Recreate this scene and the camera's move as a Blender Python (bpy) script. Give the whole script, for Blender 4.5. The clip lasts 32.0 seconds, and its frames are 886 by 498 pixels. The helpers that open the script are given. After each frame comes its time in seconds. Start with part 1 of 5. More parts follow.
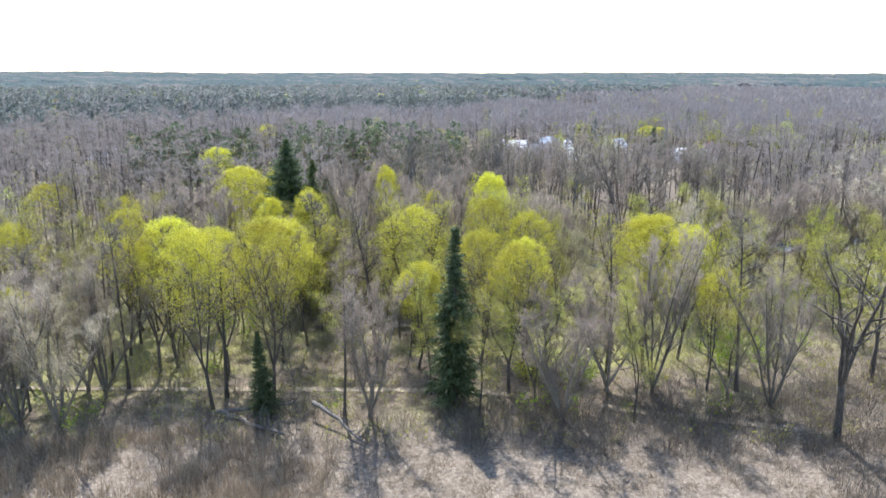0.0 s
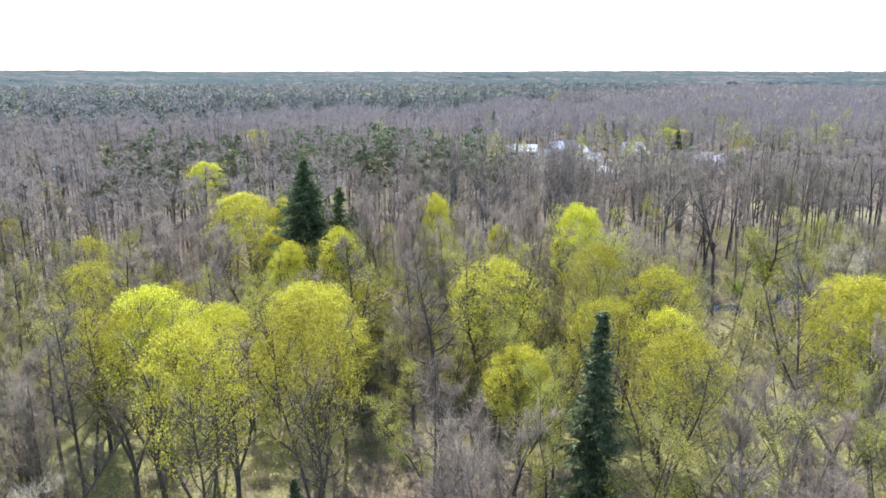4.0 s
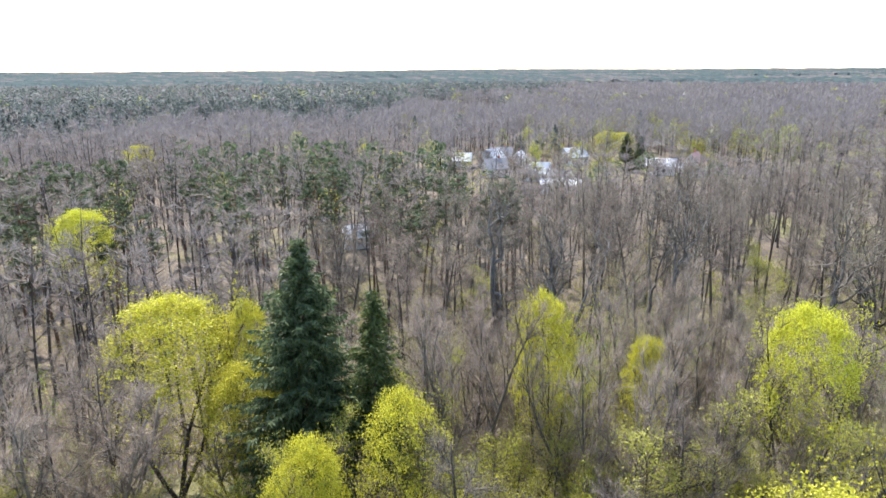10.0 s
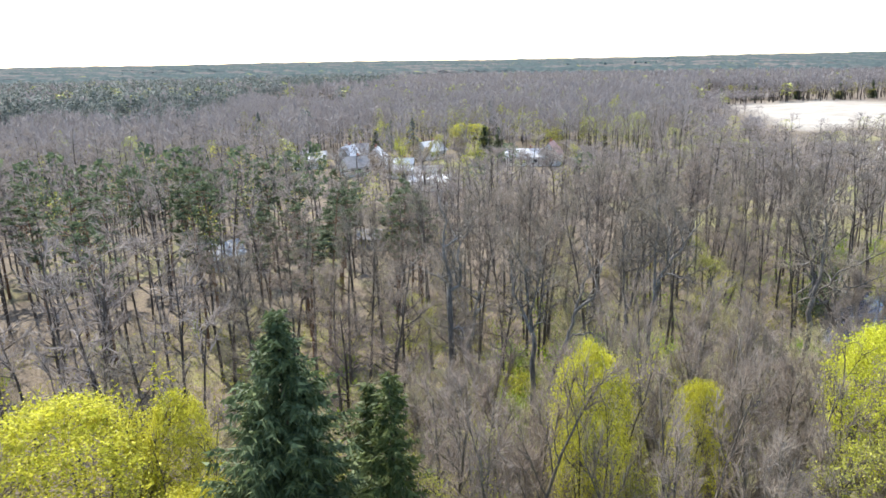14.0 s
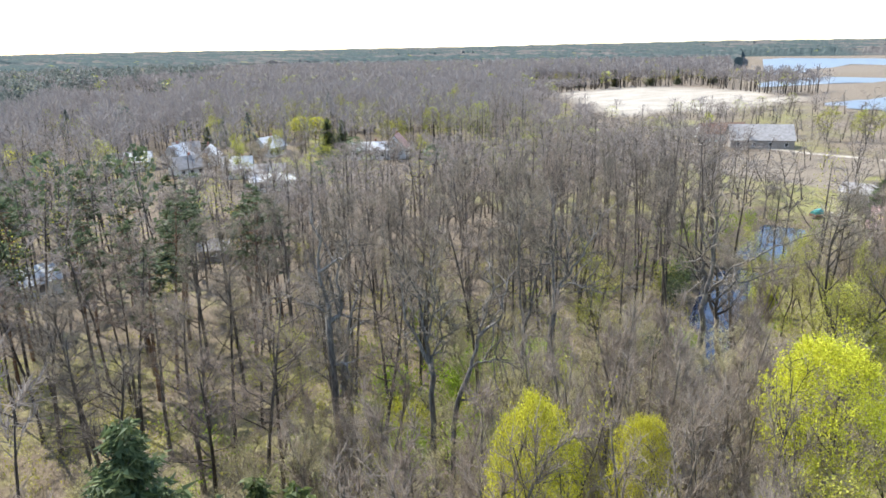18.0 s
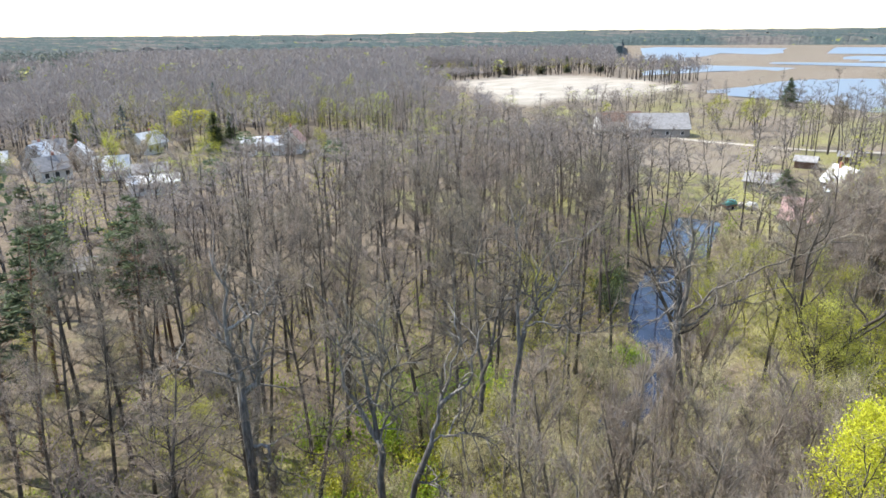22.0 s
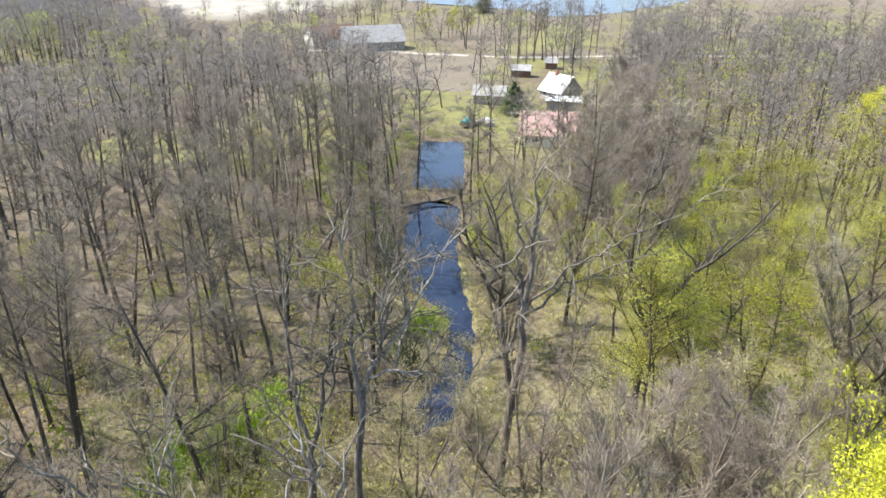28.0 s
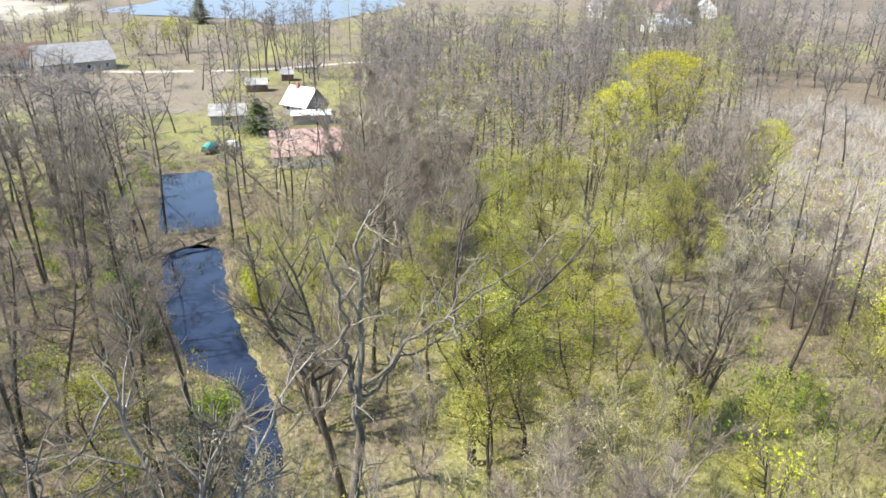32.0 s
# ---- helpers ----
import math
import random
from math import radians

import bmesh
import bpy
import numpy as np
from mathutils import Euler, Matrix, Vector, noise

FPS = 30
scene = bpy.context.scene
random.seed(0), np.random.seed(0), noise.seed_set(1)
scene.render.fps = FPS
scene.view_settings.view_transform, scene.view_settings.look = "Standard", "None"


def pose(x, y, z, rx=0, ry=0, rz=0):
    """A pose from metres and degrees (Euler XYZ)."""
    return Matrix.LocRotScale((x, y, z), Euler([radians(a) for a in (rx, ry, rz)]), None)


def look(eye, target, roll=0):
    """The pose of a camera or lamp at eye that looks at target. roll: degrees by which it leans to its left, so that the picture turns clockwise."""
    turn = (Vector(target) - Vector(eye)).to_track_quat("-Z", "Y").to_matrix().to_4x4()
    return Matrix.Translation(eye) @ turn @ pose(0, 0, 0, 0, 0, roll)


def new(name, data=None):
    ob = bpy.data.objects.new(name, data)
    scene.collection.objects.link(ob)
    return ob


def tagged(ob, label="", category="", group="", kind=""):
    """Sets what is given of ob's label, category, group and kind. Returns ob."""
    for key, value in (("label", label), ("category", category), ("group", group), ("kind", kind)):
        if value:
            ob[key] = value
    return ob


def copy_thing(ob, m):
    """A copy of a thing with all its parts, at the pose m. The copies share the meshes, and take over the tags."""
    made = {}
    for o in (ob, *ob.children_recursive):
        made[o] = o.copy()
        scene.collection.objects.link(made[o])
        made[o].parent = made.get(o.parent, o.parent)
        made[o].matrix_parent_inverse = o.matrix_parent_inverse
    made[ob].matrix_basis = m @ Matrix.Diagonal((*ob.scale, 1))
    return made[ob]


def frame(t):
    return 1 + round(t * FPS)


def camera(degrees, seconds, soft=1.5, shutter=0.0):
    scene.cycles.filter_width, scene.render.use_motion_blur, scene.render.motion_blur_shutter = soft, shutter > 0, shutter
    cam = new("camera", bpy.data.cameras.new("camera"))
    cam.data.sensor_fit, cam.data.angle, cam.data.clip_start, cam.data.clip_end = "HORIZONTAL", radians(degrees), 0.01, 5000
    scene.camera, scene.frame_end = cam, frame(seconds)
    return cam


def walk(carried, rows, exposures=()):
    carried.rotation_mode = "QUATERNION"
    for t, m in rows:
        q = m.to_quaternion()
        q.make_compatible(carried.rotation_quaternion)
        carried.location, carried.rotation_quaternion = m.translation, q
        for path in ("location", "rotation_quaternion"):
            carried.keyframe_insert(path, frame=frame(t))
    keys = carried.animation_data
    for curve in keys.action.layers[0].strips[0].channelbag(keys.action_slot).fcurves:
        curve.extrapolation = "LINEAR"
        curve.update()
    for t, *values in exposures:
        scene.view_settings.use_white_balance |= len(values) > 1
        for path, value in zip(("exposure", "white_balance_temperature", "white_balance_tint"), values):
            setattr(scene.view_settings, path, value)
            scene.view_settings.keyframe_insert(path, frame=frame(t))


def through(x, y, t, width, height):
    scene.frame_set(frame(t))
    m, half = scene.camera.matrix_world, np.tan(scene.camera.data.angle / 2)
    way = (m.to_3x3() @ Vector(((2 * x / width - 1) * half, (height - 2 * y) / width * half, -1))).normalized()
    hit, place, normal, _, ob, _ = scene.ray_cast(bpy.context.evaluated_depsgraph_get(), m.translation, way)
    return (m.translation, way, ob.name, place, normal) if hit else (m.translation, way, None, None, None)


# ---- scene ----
cam = camera(65.1, 32.0, soft=1.6)
PATH = [
    (0.0, 0.00, 0.00, 35.00, 75.70, -0.00, 0.00),
    (1.0, -2.83, 6.55, 35.00, 75.70, -0.02, -0.10),
    (2.0, -5.31, 13.07, 35.00, 75.70, 0.02, -0.32),
    (3.0, -7.91, 19.76, 35.00, 75.60, 0.04, -1.04),
    (3.5, -9.15, 23.13, 35.00, 75.60, 0.07, -1.36),
    (5.5, -14.69, 36.75, 35.00, 75.52, 0.06, -3.42),
    (6.0, -15.82, 40.15, 35.00, 75.53, 0.13, -3.95),
    (7.0, -18.08, 46.70, 35.00, 75.55, 0.15, -5.09),
    (8.0, -20.11, 53.36, 35.00, 75.49, 0.14, -6.74),
    (9.0, -22.15, 60.02, 35.00, 75.46, 0.21, -8.92),
    (10.0, -23.96, 66.41, 35.00, 75.48, 0.35, -11.64),
    (11.0, -25.88, 71.53, 35.00, 75.35, 0.39, -14.83),
    (12.0, -27.57, 75.73, 35.00, 75.27, 0.60, -18.17),
    (13.0, -28.93, 78.66, 35.00, 74.98, 0.91, -22.03),
    (13.5, -29.49, 79.81, 35.00, 74.87, 0.96, -23.98),
    (15.5, -30.06, 83.84, 35.00, 74.20, 1.20, -30.64),
    (16.0, -29.95, 84.77, 35.00, 74.10, 1.25, -32.27),
    (17.0, -29.15, 86.99, 35.00, 73.90, 1.20, -35.90),
    (18.0, -28.25, 89.32, 35.00, 73.71, 1.02, -39.28),
    (19.0, -27.12, 91.87, 35.00, 73.60, 0.93, -42.37),
    (20.0, -26.10, 94.42, 35.00, 73.56, 0.85, -45.05),
    (21.0, -24.86, 96.85, 35.00, 73.53, 0.69, -46.52),
    (22.0, -23.50, 99.29, 35.00, 72.64, 0.60, -48.20),
    (23.0, -22.15, 101.76, 35.00, 70.40, 0.47, -49.57),
    (24.0, -20.57, 104.09, 35.00, 68.11, 0.42, -53.73),
    (24.5, -19.89, 105.13, 35.00, 66.98, 0.29, -55.98),
    (27.0, -15.35, 109.88, 35.00, 65.42, -0.15, -67.05),
    (27.5, -14.42, 110.70, 35.00, 65.50, -0.16, -69.96),
    (28.0, -13.51, 111.47, 35.00, 65.58, -0.16, -72.44),
    (28.5, -12.59, 112.15, 35.00, 65.65, -0.20, -75.11),
    (29.0, -11.67, 112.80, 35.00, 65.69, -0.22, -77.96),
    (29.5, -10.74, 113.41, 35.00, 65.78, -0.28, -80.81),
    (30.0, -9.78, 113.97, 35.00, 65.83, -0.37, -83.67),
    (30.5, -8.81, 114.49, 35.00, 65.89, -0.45, -86.47),
    (31.0, -7.83, 114.99, 35.00, 65.97, -0.47, -89.31),
    (31.5, -6.83, 115.48, 35.00, 66.01, -0.48, -91.90),
    (32.0, -5.82, 115.96, 35.00, 66.08, -0.51, -94.47),
]
walk(cam, [(t, pose(*row)) for t, *row in PATH], exposures=[(0.0, 1.56, 6150, 11), (8.0, 1.58, 6450, 13), (13.0, 1.5, 6600, 10), (23.0, 1.34, 6800, 8), (32.0, 1.49, 6950, 6)])

# ---- world, sun ----
SUN_AZ = math.atan2(-0.22, 1.0)          # to the left of +y
SUN_EL = radians(53)
world = bpy.data.worlds.new("sky")
scene.world = world
world.use_nodes = True
wn = world.node_tree.nodes
wl = world.node_tree.links
sky = wn.new("ShaderNodeTexSky")
sky.sky_type = "NISHITA"
sky.sun_disc = False
sky.sun_elevation = SUN_EL
sky.sun_rotation = SUN_AZ
sky.air_density = 1.0
sky.dust_density = 0.5
sky.ozone_density = 1.0
wn["Background"].inputs["Strength"].default_value = 0.15
wl.new(sky.outputs[0], wn["Background"].inputs[0])

lamp = bpy.data.lights.new("sun", "SUN")
lamp.energy = 4.0
lamp.angle = radians(0.6)
lamp.color = (1.0, 0.97, 0.92)
sun_dir = Vector((math.sin(SUN_AZ) * math.cos(SUN_EL), math.cos(SUN_AZ) * math.cos(SUN_EL), math.sin(SUN_EL)))
sun = new("sun", lamp)
sun.matrix_world = look(sun_dir * 300, (0, 0, 0))


# ---- materials ----
def shader(name, rough=0.8):
    m = bpy.data.materials.new(name)
    m.use_nodes = True
    b = m.node_tree.nodes["Principled BSDF"]
    b.inputs["Roughness"].default_value = rough
    b.inputs["Specular IOR Level"].default_value = 0.25
    return m, m.node_tree.nodes, m.node_tree.links, b


def ramp(nodes, links, fac, stops):
    r = nodes.new("ShaderNodeValToRGB")
    while len(r.color_ramp.elements) < len(stops):
        r.color_ramp.elements.new(0.5)
    for e, (p, c) in zip(r.color_ramp.elements, stops):
        e.position, e.color = p, (*c, 1)
    links.new(fac, r.inputs[0])
    return r.outputs[0]


def grain(nodes, links, scale, detail=4, coord="Object", stretch=None, rough=0.6):
    tc = nodes.new("ShaderNodeTexCoord")
    n = nodes.new("ShaderNodeTexNoise")
    n.inputs["Scale"].default_value = scale
    n.inputs["Detail"].default_value = detail
    n.inputs["Roughness"].default_value = rough
    out = tc.outputs[coord]
    if stretch:
        mp = nodes.new("ShaderNodeMapping")
        mp.inputs["Scale"].default_value = stretch
        links.new(out, mp.inputs[0])
        out = mp.outputs[0]
    links.new(out, n.inputs["Vector"])
    return n.outputs["Fac"]


def math_node(nodes, links, op, a, b):
    n = nodes.new("ShaderNodeMath")
    n.operation = op
    for i, v in enumerate((a, b)):
        if isinstance(v, (int, float)):
            n.inputs[i].default_value = v
        else:
            links.new(v, n.inputs[i])
    return n.outputs[0]


def mix(nodes, links, fac, a, b, kind="MIX"):
    n = nodes.new("ShaderNodeMix")
    n.data_type = "RGBA"
    n.blend_type = kind
    for sock, v in ((n.inputs["Factor"], fac), (n.inputs["A"], a), (n.inputs["B"], b)):
        if isinstance(v, (int, float)):
            sock.default_value = v
        elif isinstance(v, tuple):
            sock.default_value = (*v, 1)
        else:
            links.new(v, sock)
    return n.outputs["Result"]


def bump(nodes, links, b, height, strength=0.4, dist=0.05):
    n = nodes.new("ShaderNodeBump")
    n.inputs["Strength"].default_value = strength
    n.inputs["Distance"].default_value = dist
    links.new(height, n.inputs["Height"])
    links.new(n.outputs[0], b.inputs["Normal"])


def per_piece(nodes, island):
    if island:
        return nodes.new("ShaderNodeNewGeometry").outputs["Random Per Island"]
    return nodes.new("ShaderNodeObjectInfo").outputs["Random"]


def bark_mat(name, dark, mid, light, island=False):
    m, n, l, b = shader(name, 0.9)
    g = grain(n, l, 3.0, 5, stretch=(3, 3, 0.5))
    c = ramp(n, l, g, [(0.3, dark), (0.52, mid), (0.75, light)])
    v = math_node(n, l, "MULTIPLY_ADD", per_piece(n, island), 0.6)
    v.node.inputs[2].default_value = 0.7
    hue = n.new("ShaderNodeHueSaturation")
    l.new(c, hue.inputs["Color"])
    l.new(v, hue.inputs["Value"])
    l.new(hue.outputs[0], b.inputs["Base Color"])
    bump(n, l, b, g, 0.6, 0.04)
    return m


def leaf_mat(name, cols, through=0.5, island=True, objvar=0.35):
    m, n, l, b = shader(name, 0.6)
    f = per_piece(n, island)
    c = ramp(n, l, f, [(i / max(1, len(cols) - 1), c) for i, c in enumerate(cols)])
    hue = n.new("ShaderNodeHueSaturation")
    l.new(c, hue.inputs["Color"])
    o = n.new("ShaderNodeObjectInfo").outputs["Random"]
    v = math_node(n, l, "MULTIPLY_ADD", o, objvar)
    v.node.inputs[2].default_value = 1 - objvar / 2
    l.new(v, hue.inputs["Value"])
    hv = math_node(n, l, "MULTIPLY_ADD", o, 0.014)
    hv.node.inputs[2].default_value = 0.496
    l.new(hv, hue.inputs["Hue"])
    l.new(hue.outputs[0], b.inputs["Base Color"])
    if through:
        t = n.new("ShaderNodeBsdfTranslucent")
        l.new(hue.outputs[0], t.inputs[0])
        s = n.new("ShaderNodeMixShader")
        s.inputs[0].default_value = through
        l.new(b.outputs[0], s.inputs[1])
        l.new(t.outputs[0], s.inputs[2])
        l.new(s.outputs[0], n["Material Output"].inputs[0])
    return m


def plain_mat(name, a, b_, scale=2.0, rough=0.8, metal=0.0, stretch=None, b_strength=0.2):
    m, n, l, b = shader(name, rough)
    g = grain(n, l, scale, 5, stretch=stretch)
    l.new(ramp(n, l, g, [(0.35, a), (0.68, b_)]), b.inputs["Base Color"])
    b.inputs["Metallic"].default_value = metal
    bump(n, l, b, g, b_strength, 0.03)
    return m


M_BARK = bark_mat("bark", (0.036, 0.029, 0.024), (0.082, 0.068, 0.055), (0.16, 0.138, 0.112))
M_BARK_PALE = bark_mat("pale_bark", (0.13, 0.115, 0.10), (0.27, 0.25, 0.22), (0.45, 0.42, 0.38))
M_BARK_TAN = bark_mat("tan_bark", (0.085, 0.07, 0.054), (0.165, 0.14, 0.11), (0.28, 0.245, 0.2))
M_BARK_MID = bark_mat("far_bark", (0.042, 0.034, 0.029), (0.085, 0.07, 0.06), (0.15, 0.127, 0.107), True)
M_PINE_BARK = bark_mat("pine_bark", (0.06, 0.035, 0.022), (0.15, 0.085, 0.05), (0.27, 0.15, 0.085))
M_TWIG = leaf_mat("twigs", [(0.115, 0.096, 0.077), (0.195, 0.167, 0.135), (0.30, 0.263, 0.215)], 0.5)
M_TWIG_PINK = leaf_mat("reddish_twigs", [(0.15, 0.117, 0.098), (0.235, 0.19, 0.16), (0.33, 0.275, 0.233)], 0.5)
M_TWIG_BUD = leaf_mat("budding_twigs", [(0.25, 0.22, 0.115), (0.385, 0.34, 0.185), (0.49, 0.435, 0.26)], 0.4)
M_TWIG_PALE = leaf_mat("pale_twigs", [(0.34, 0.31, 0.28), (0.5, 0.47, 0.43)], 0.0)
M_MAPLE = leaf_mat("maple_bloom", [(0.22, 0.2, 0.028), (0.42, 0.385, 0.042), (0.64, 0.585, 0.07)], 0.4, objvar=0.5)
M_OLIVE = leaf_mat("young_olive_leaves", [(0.23, 0.23, 0.045), (0.36, 0.345, 0.066), (0.47, 0.44, 0.1)], 0.45)
M_GREEN = leaf_mat("young_green_leaves", [(0.17, 0.27, 0.03), (0.27, 0.38, 0.035), (0.36, 0.46, 0.05)], 0.45)
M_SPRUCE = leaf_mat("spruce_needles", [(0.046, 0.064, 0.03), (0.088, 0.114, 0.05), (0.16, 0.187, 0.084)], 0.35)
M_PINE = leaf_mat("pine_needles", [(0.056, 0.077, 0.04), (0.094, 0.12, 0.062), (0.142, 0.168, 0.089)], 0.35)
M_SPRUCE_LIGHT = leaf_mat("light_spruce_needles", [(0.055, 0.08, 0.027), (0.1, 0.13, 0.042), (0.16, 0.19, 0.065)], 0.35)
M_CHARTREUSE = leaf_mat("chartreuse_leaves", [(0.25, 0.258, 0.03), (0.37, 0.365, 0.042), (0.48, 0.46, 0.07)], 0.45)
M_REED = leaf_mat("dry_reed", [(0.14, 0.1, 0.068), (0.235, 0.176, 0.124), (0.35, 0.283, 0.21)], 0.25)
M_GRASS = leaf_mat("spring_grass", [(0.15, 0.172, 0.045), (0.25, 0.265, 0.08), (0.38, 0.355, 0.17)], 0.3)
M_STRAW = leaf_mat("dead_grass", [(0.15, 0.126, 0.087), (0.235, 0.2, 0.142), (0.35, 0.31, 0.235)], 0.2)
M_BRUSH = leaf_mat("brushwood", [(0.16, 0.13, 0.098), (0.26, 0.218, 0.168), (0.38, 0.33, 0.262)], 0.4)
M_THICKET = leaf_mat("thicket_twigs", [(0.06, 0.048, 0.038), (0.115, 0.094, 0.074), (0.19, 0.158, 0.125)], 0.3)
M_REED_PALE = leaf_mat("pale_dry_reed", [(0.26, 0.205, 0.15), (0.4, 0.33, 0.25), (0.54, 0.465, 0.37)], 0.3)
M_TWIG_ROSE = leaf_mat("rosy_twigs", [(0.21, 0.168, 0.138), (0.31, 0.252, 0.21), (0.41, 0.345, 0.29)], 0.5)
M_TWIG_TAN = leaf_mat("tan_twigs", [(0.265, 0.222, 0.158), (0.38, 0.325, 0.238), (0.49, 0.432, 0.33)], 0.5)
M_TWIG_MID = leaf_mat("wood_twigs", [(0.142, 0.119, 0.109), (0.212, 0.182, 0.166), (0.305, 0.268, 0.244)], 0.42)
M_FAR_BARE = leaf_mat("far_bare_crowns", [(0.155, 0.137, 0.136), (0.205, 0.182, 0.178), (0.265, 0.24, 0.23)], 0.35)
# far pines: aerial haze painted in as a paler, bluer green
M_HAZY_PINE = leaf_mat("far_pine_crowns", [(0.082, 0.108, 0.1), (0.1, 0.128, 0.116), (0.122, 0.15, 0.132)], 0.4)
M_FAR_YELLOW = leaf_mat("far_young_crowns", [(0.2, 0.21, 0.05), (0.29, 0.3, 0.06), (0.36, 0.345, 0.11)], 0.2)


# ---- mesh helpers ----
class Geo:
    """Vertices and faces of one mesh, gathered piece by piece."""

    def __init__(self):
        self.v, self.f, self.k = [], [], 0

    def add(self, verts, faces):
        verts = np.asarray(verts, float).reshape(-1, 3)
        self.v.append(verts)
        k = self.k
        self.f.extend([tuple(i + k for i in f) for f in faces])
        self.k += len(verts)

    def arrays(self):
        return np.concatenate(self.v) if self.v else np.zeros((0, 3)), self.f

    def mesh(self, name, mat, smooth=False):
        v, f = self.arrays()
        me = bpy.data.meshes.new(name)
        me.from_pydata(v.tolist(), [], f)
        me.materials.append(mat)
        if smooth:
            me.shade_smooth()
        return me


def tube(g, pts, radii, n=5):
    pts = [np.asarray(p, float) for p in pts]
    rings = []
    for i, p in enumerate(pts):
        d = pts[min(i + 1, len(pts) - 1)] - pts[max(i - 1, 0)]
        d = d / (np.linalg.norm(d) + 1e-9)
        a = np.cross(d, (0.31, 0.92, 0.2))
        a /= np.linalg.norm(a) + 1e-9
        b = np.cross(d, a)
        for j in range(n):
            w = 2 * math.pi * j / n
            rings.append(p + radii[i] * (a * math.cos(w) + b * math.sin(w)))
    faces = []
    for i in range(len(pts) - 1):
        for j in range(n):
            faces.append((i * n + j, i * n + (j + 1) % n, (i + 1) * n + (j + 1) % n, (i + 1) * n + j))
    faces.append(tuple(range((len(pts) - 1) * n, len(pts) * n)))
    g.add(rings, faces)


def slivers(g, base, way, width, rng):
    """One thin triangle for each twig, from base along way."""
    base, way = np.asarray(base, float), np.asarray(way, float)
    side = np.cross(way, rng.normal(size=way.shape))
    side /= np.linalg.norm(side, axis=1)[:, None] + 1e-9
    width = np.broadcast_to(np.asarray(width, float), (len(base),))[:, None]
    v = np.stack([base - side * width / 2, base + side * width / 2, base + way], 1).reshape(-1, 3)
    g.add(v, [(3 * i, 3 * i + 1, 3 * i + 2) for i in range(len(base))])


def leaves(g, at, size, rng, flat=0.0):
    """One small triangle for each leaf or flower cluster, turned at random."""
    at = np.asarray(at, float)
    n = rng.normal(size=at.shape)
    n[:, 2] += flat
    n /= np.linalg.norm(n, axis=1)[:, None] + 1e-9
    a = np.cross(n, rng.normal(size=at.shape))
    a /= np.linalg.norm(a, axis=1)[:, None] + 1e-9
    b = np.cross(n, a)
    s = (size * rng.uniform(0.7, 1.5, len(at)))[:, None]
    k = rng.uniform(0.5, 0.9, len(at))[:, None]
    v = np.stack([at - a * s, at + b * s * k, at + a * s * 0.7 - b * s * 0.5], 1).reshape(-1, 3)
    g.add(v, [(3 * i, 3 * i + 1, 3 * i + 2) for i in range(len(at))])


def wander(p, d, length, segs, wobble, lift, rng):
    p, d = np.array(p, float), np.array(d, float)
    d /= np.linalg.norm(d)
    pts = [p.copy()]
    for _ in range(segs):
        d = d + rng.normal(size=3) * wobble + np.array((0, 0, lift))
        d /= np.linalg.norm(d)
        p = p + d * length / segs
        pts.append(p.copy())
    return pts


def along(pts, s):
    x = s * (len(pts) - 1)
    i = min(int(x), len(pts) - 2)
    return pts[i] + (pts[i + 1] - pts[i]) * (x - i), pts[i + 1] - pts[i]


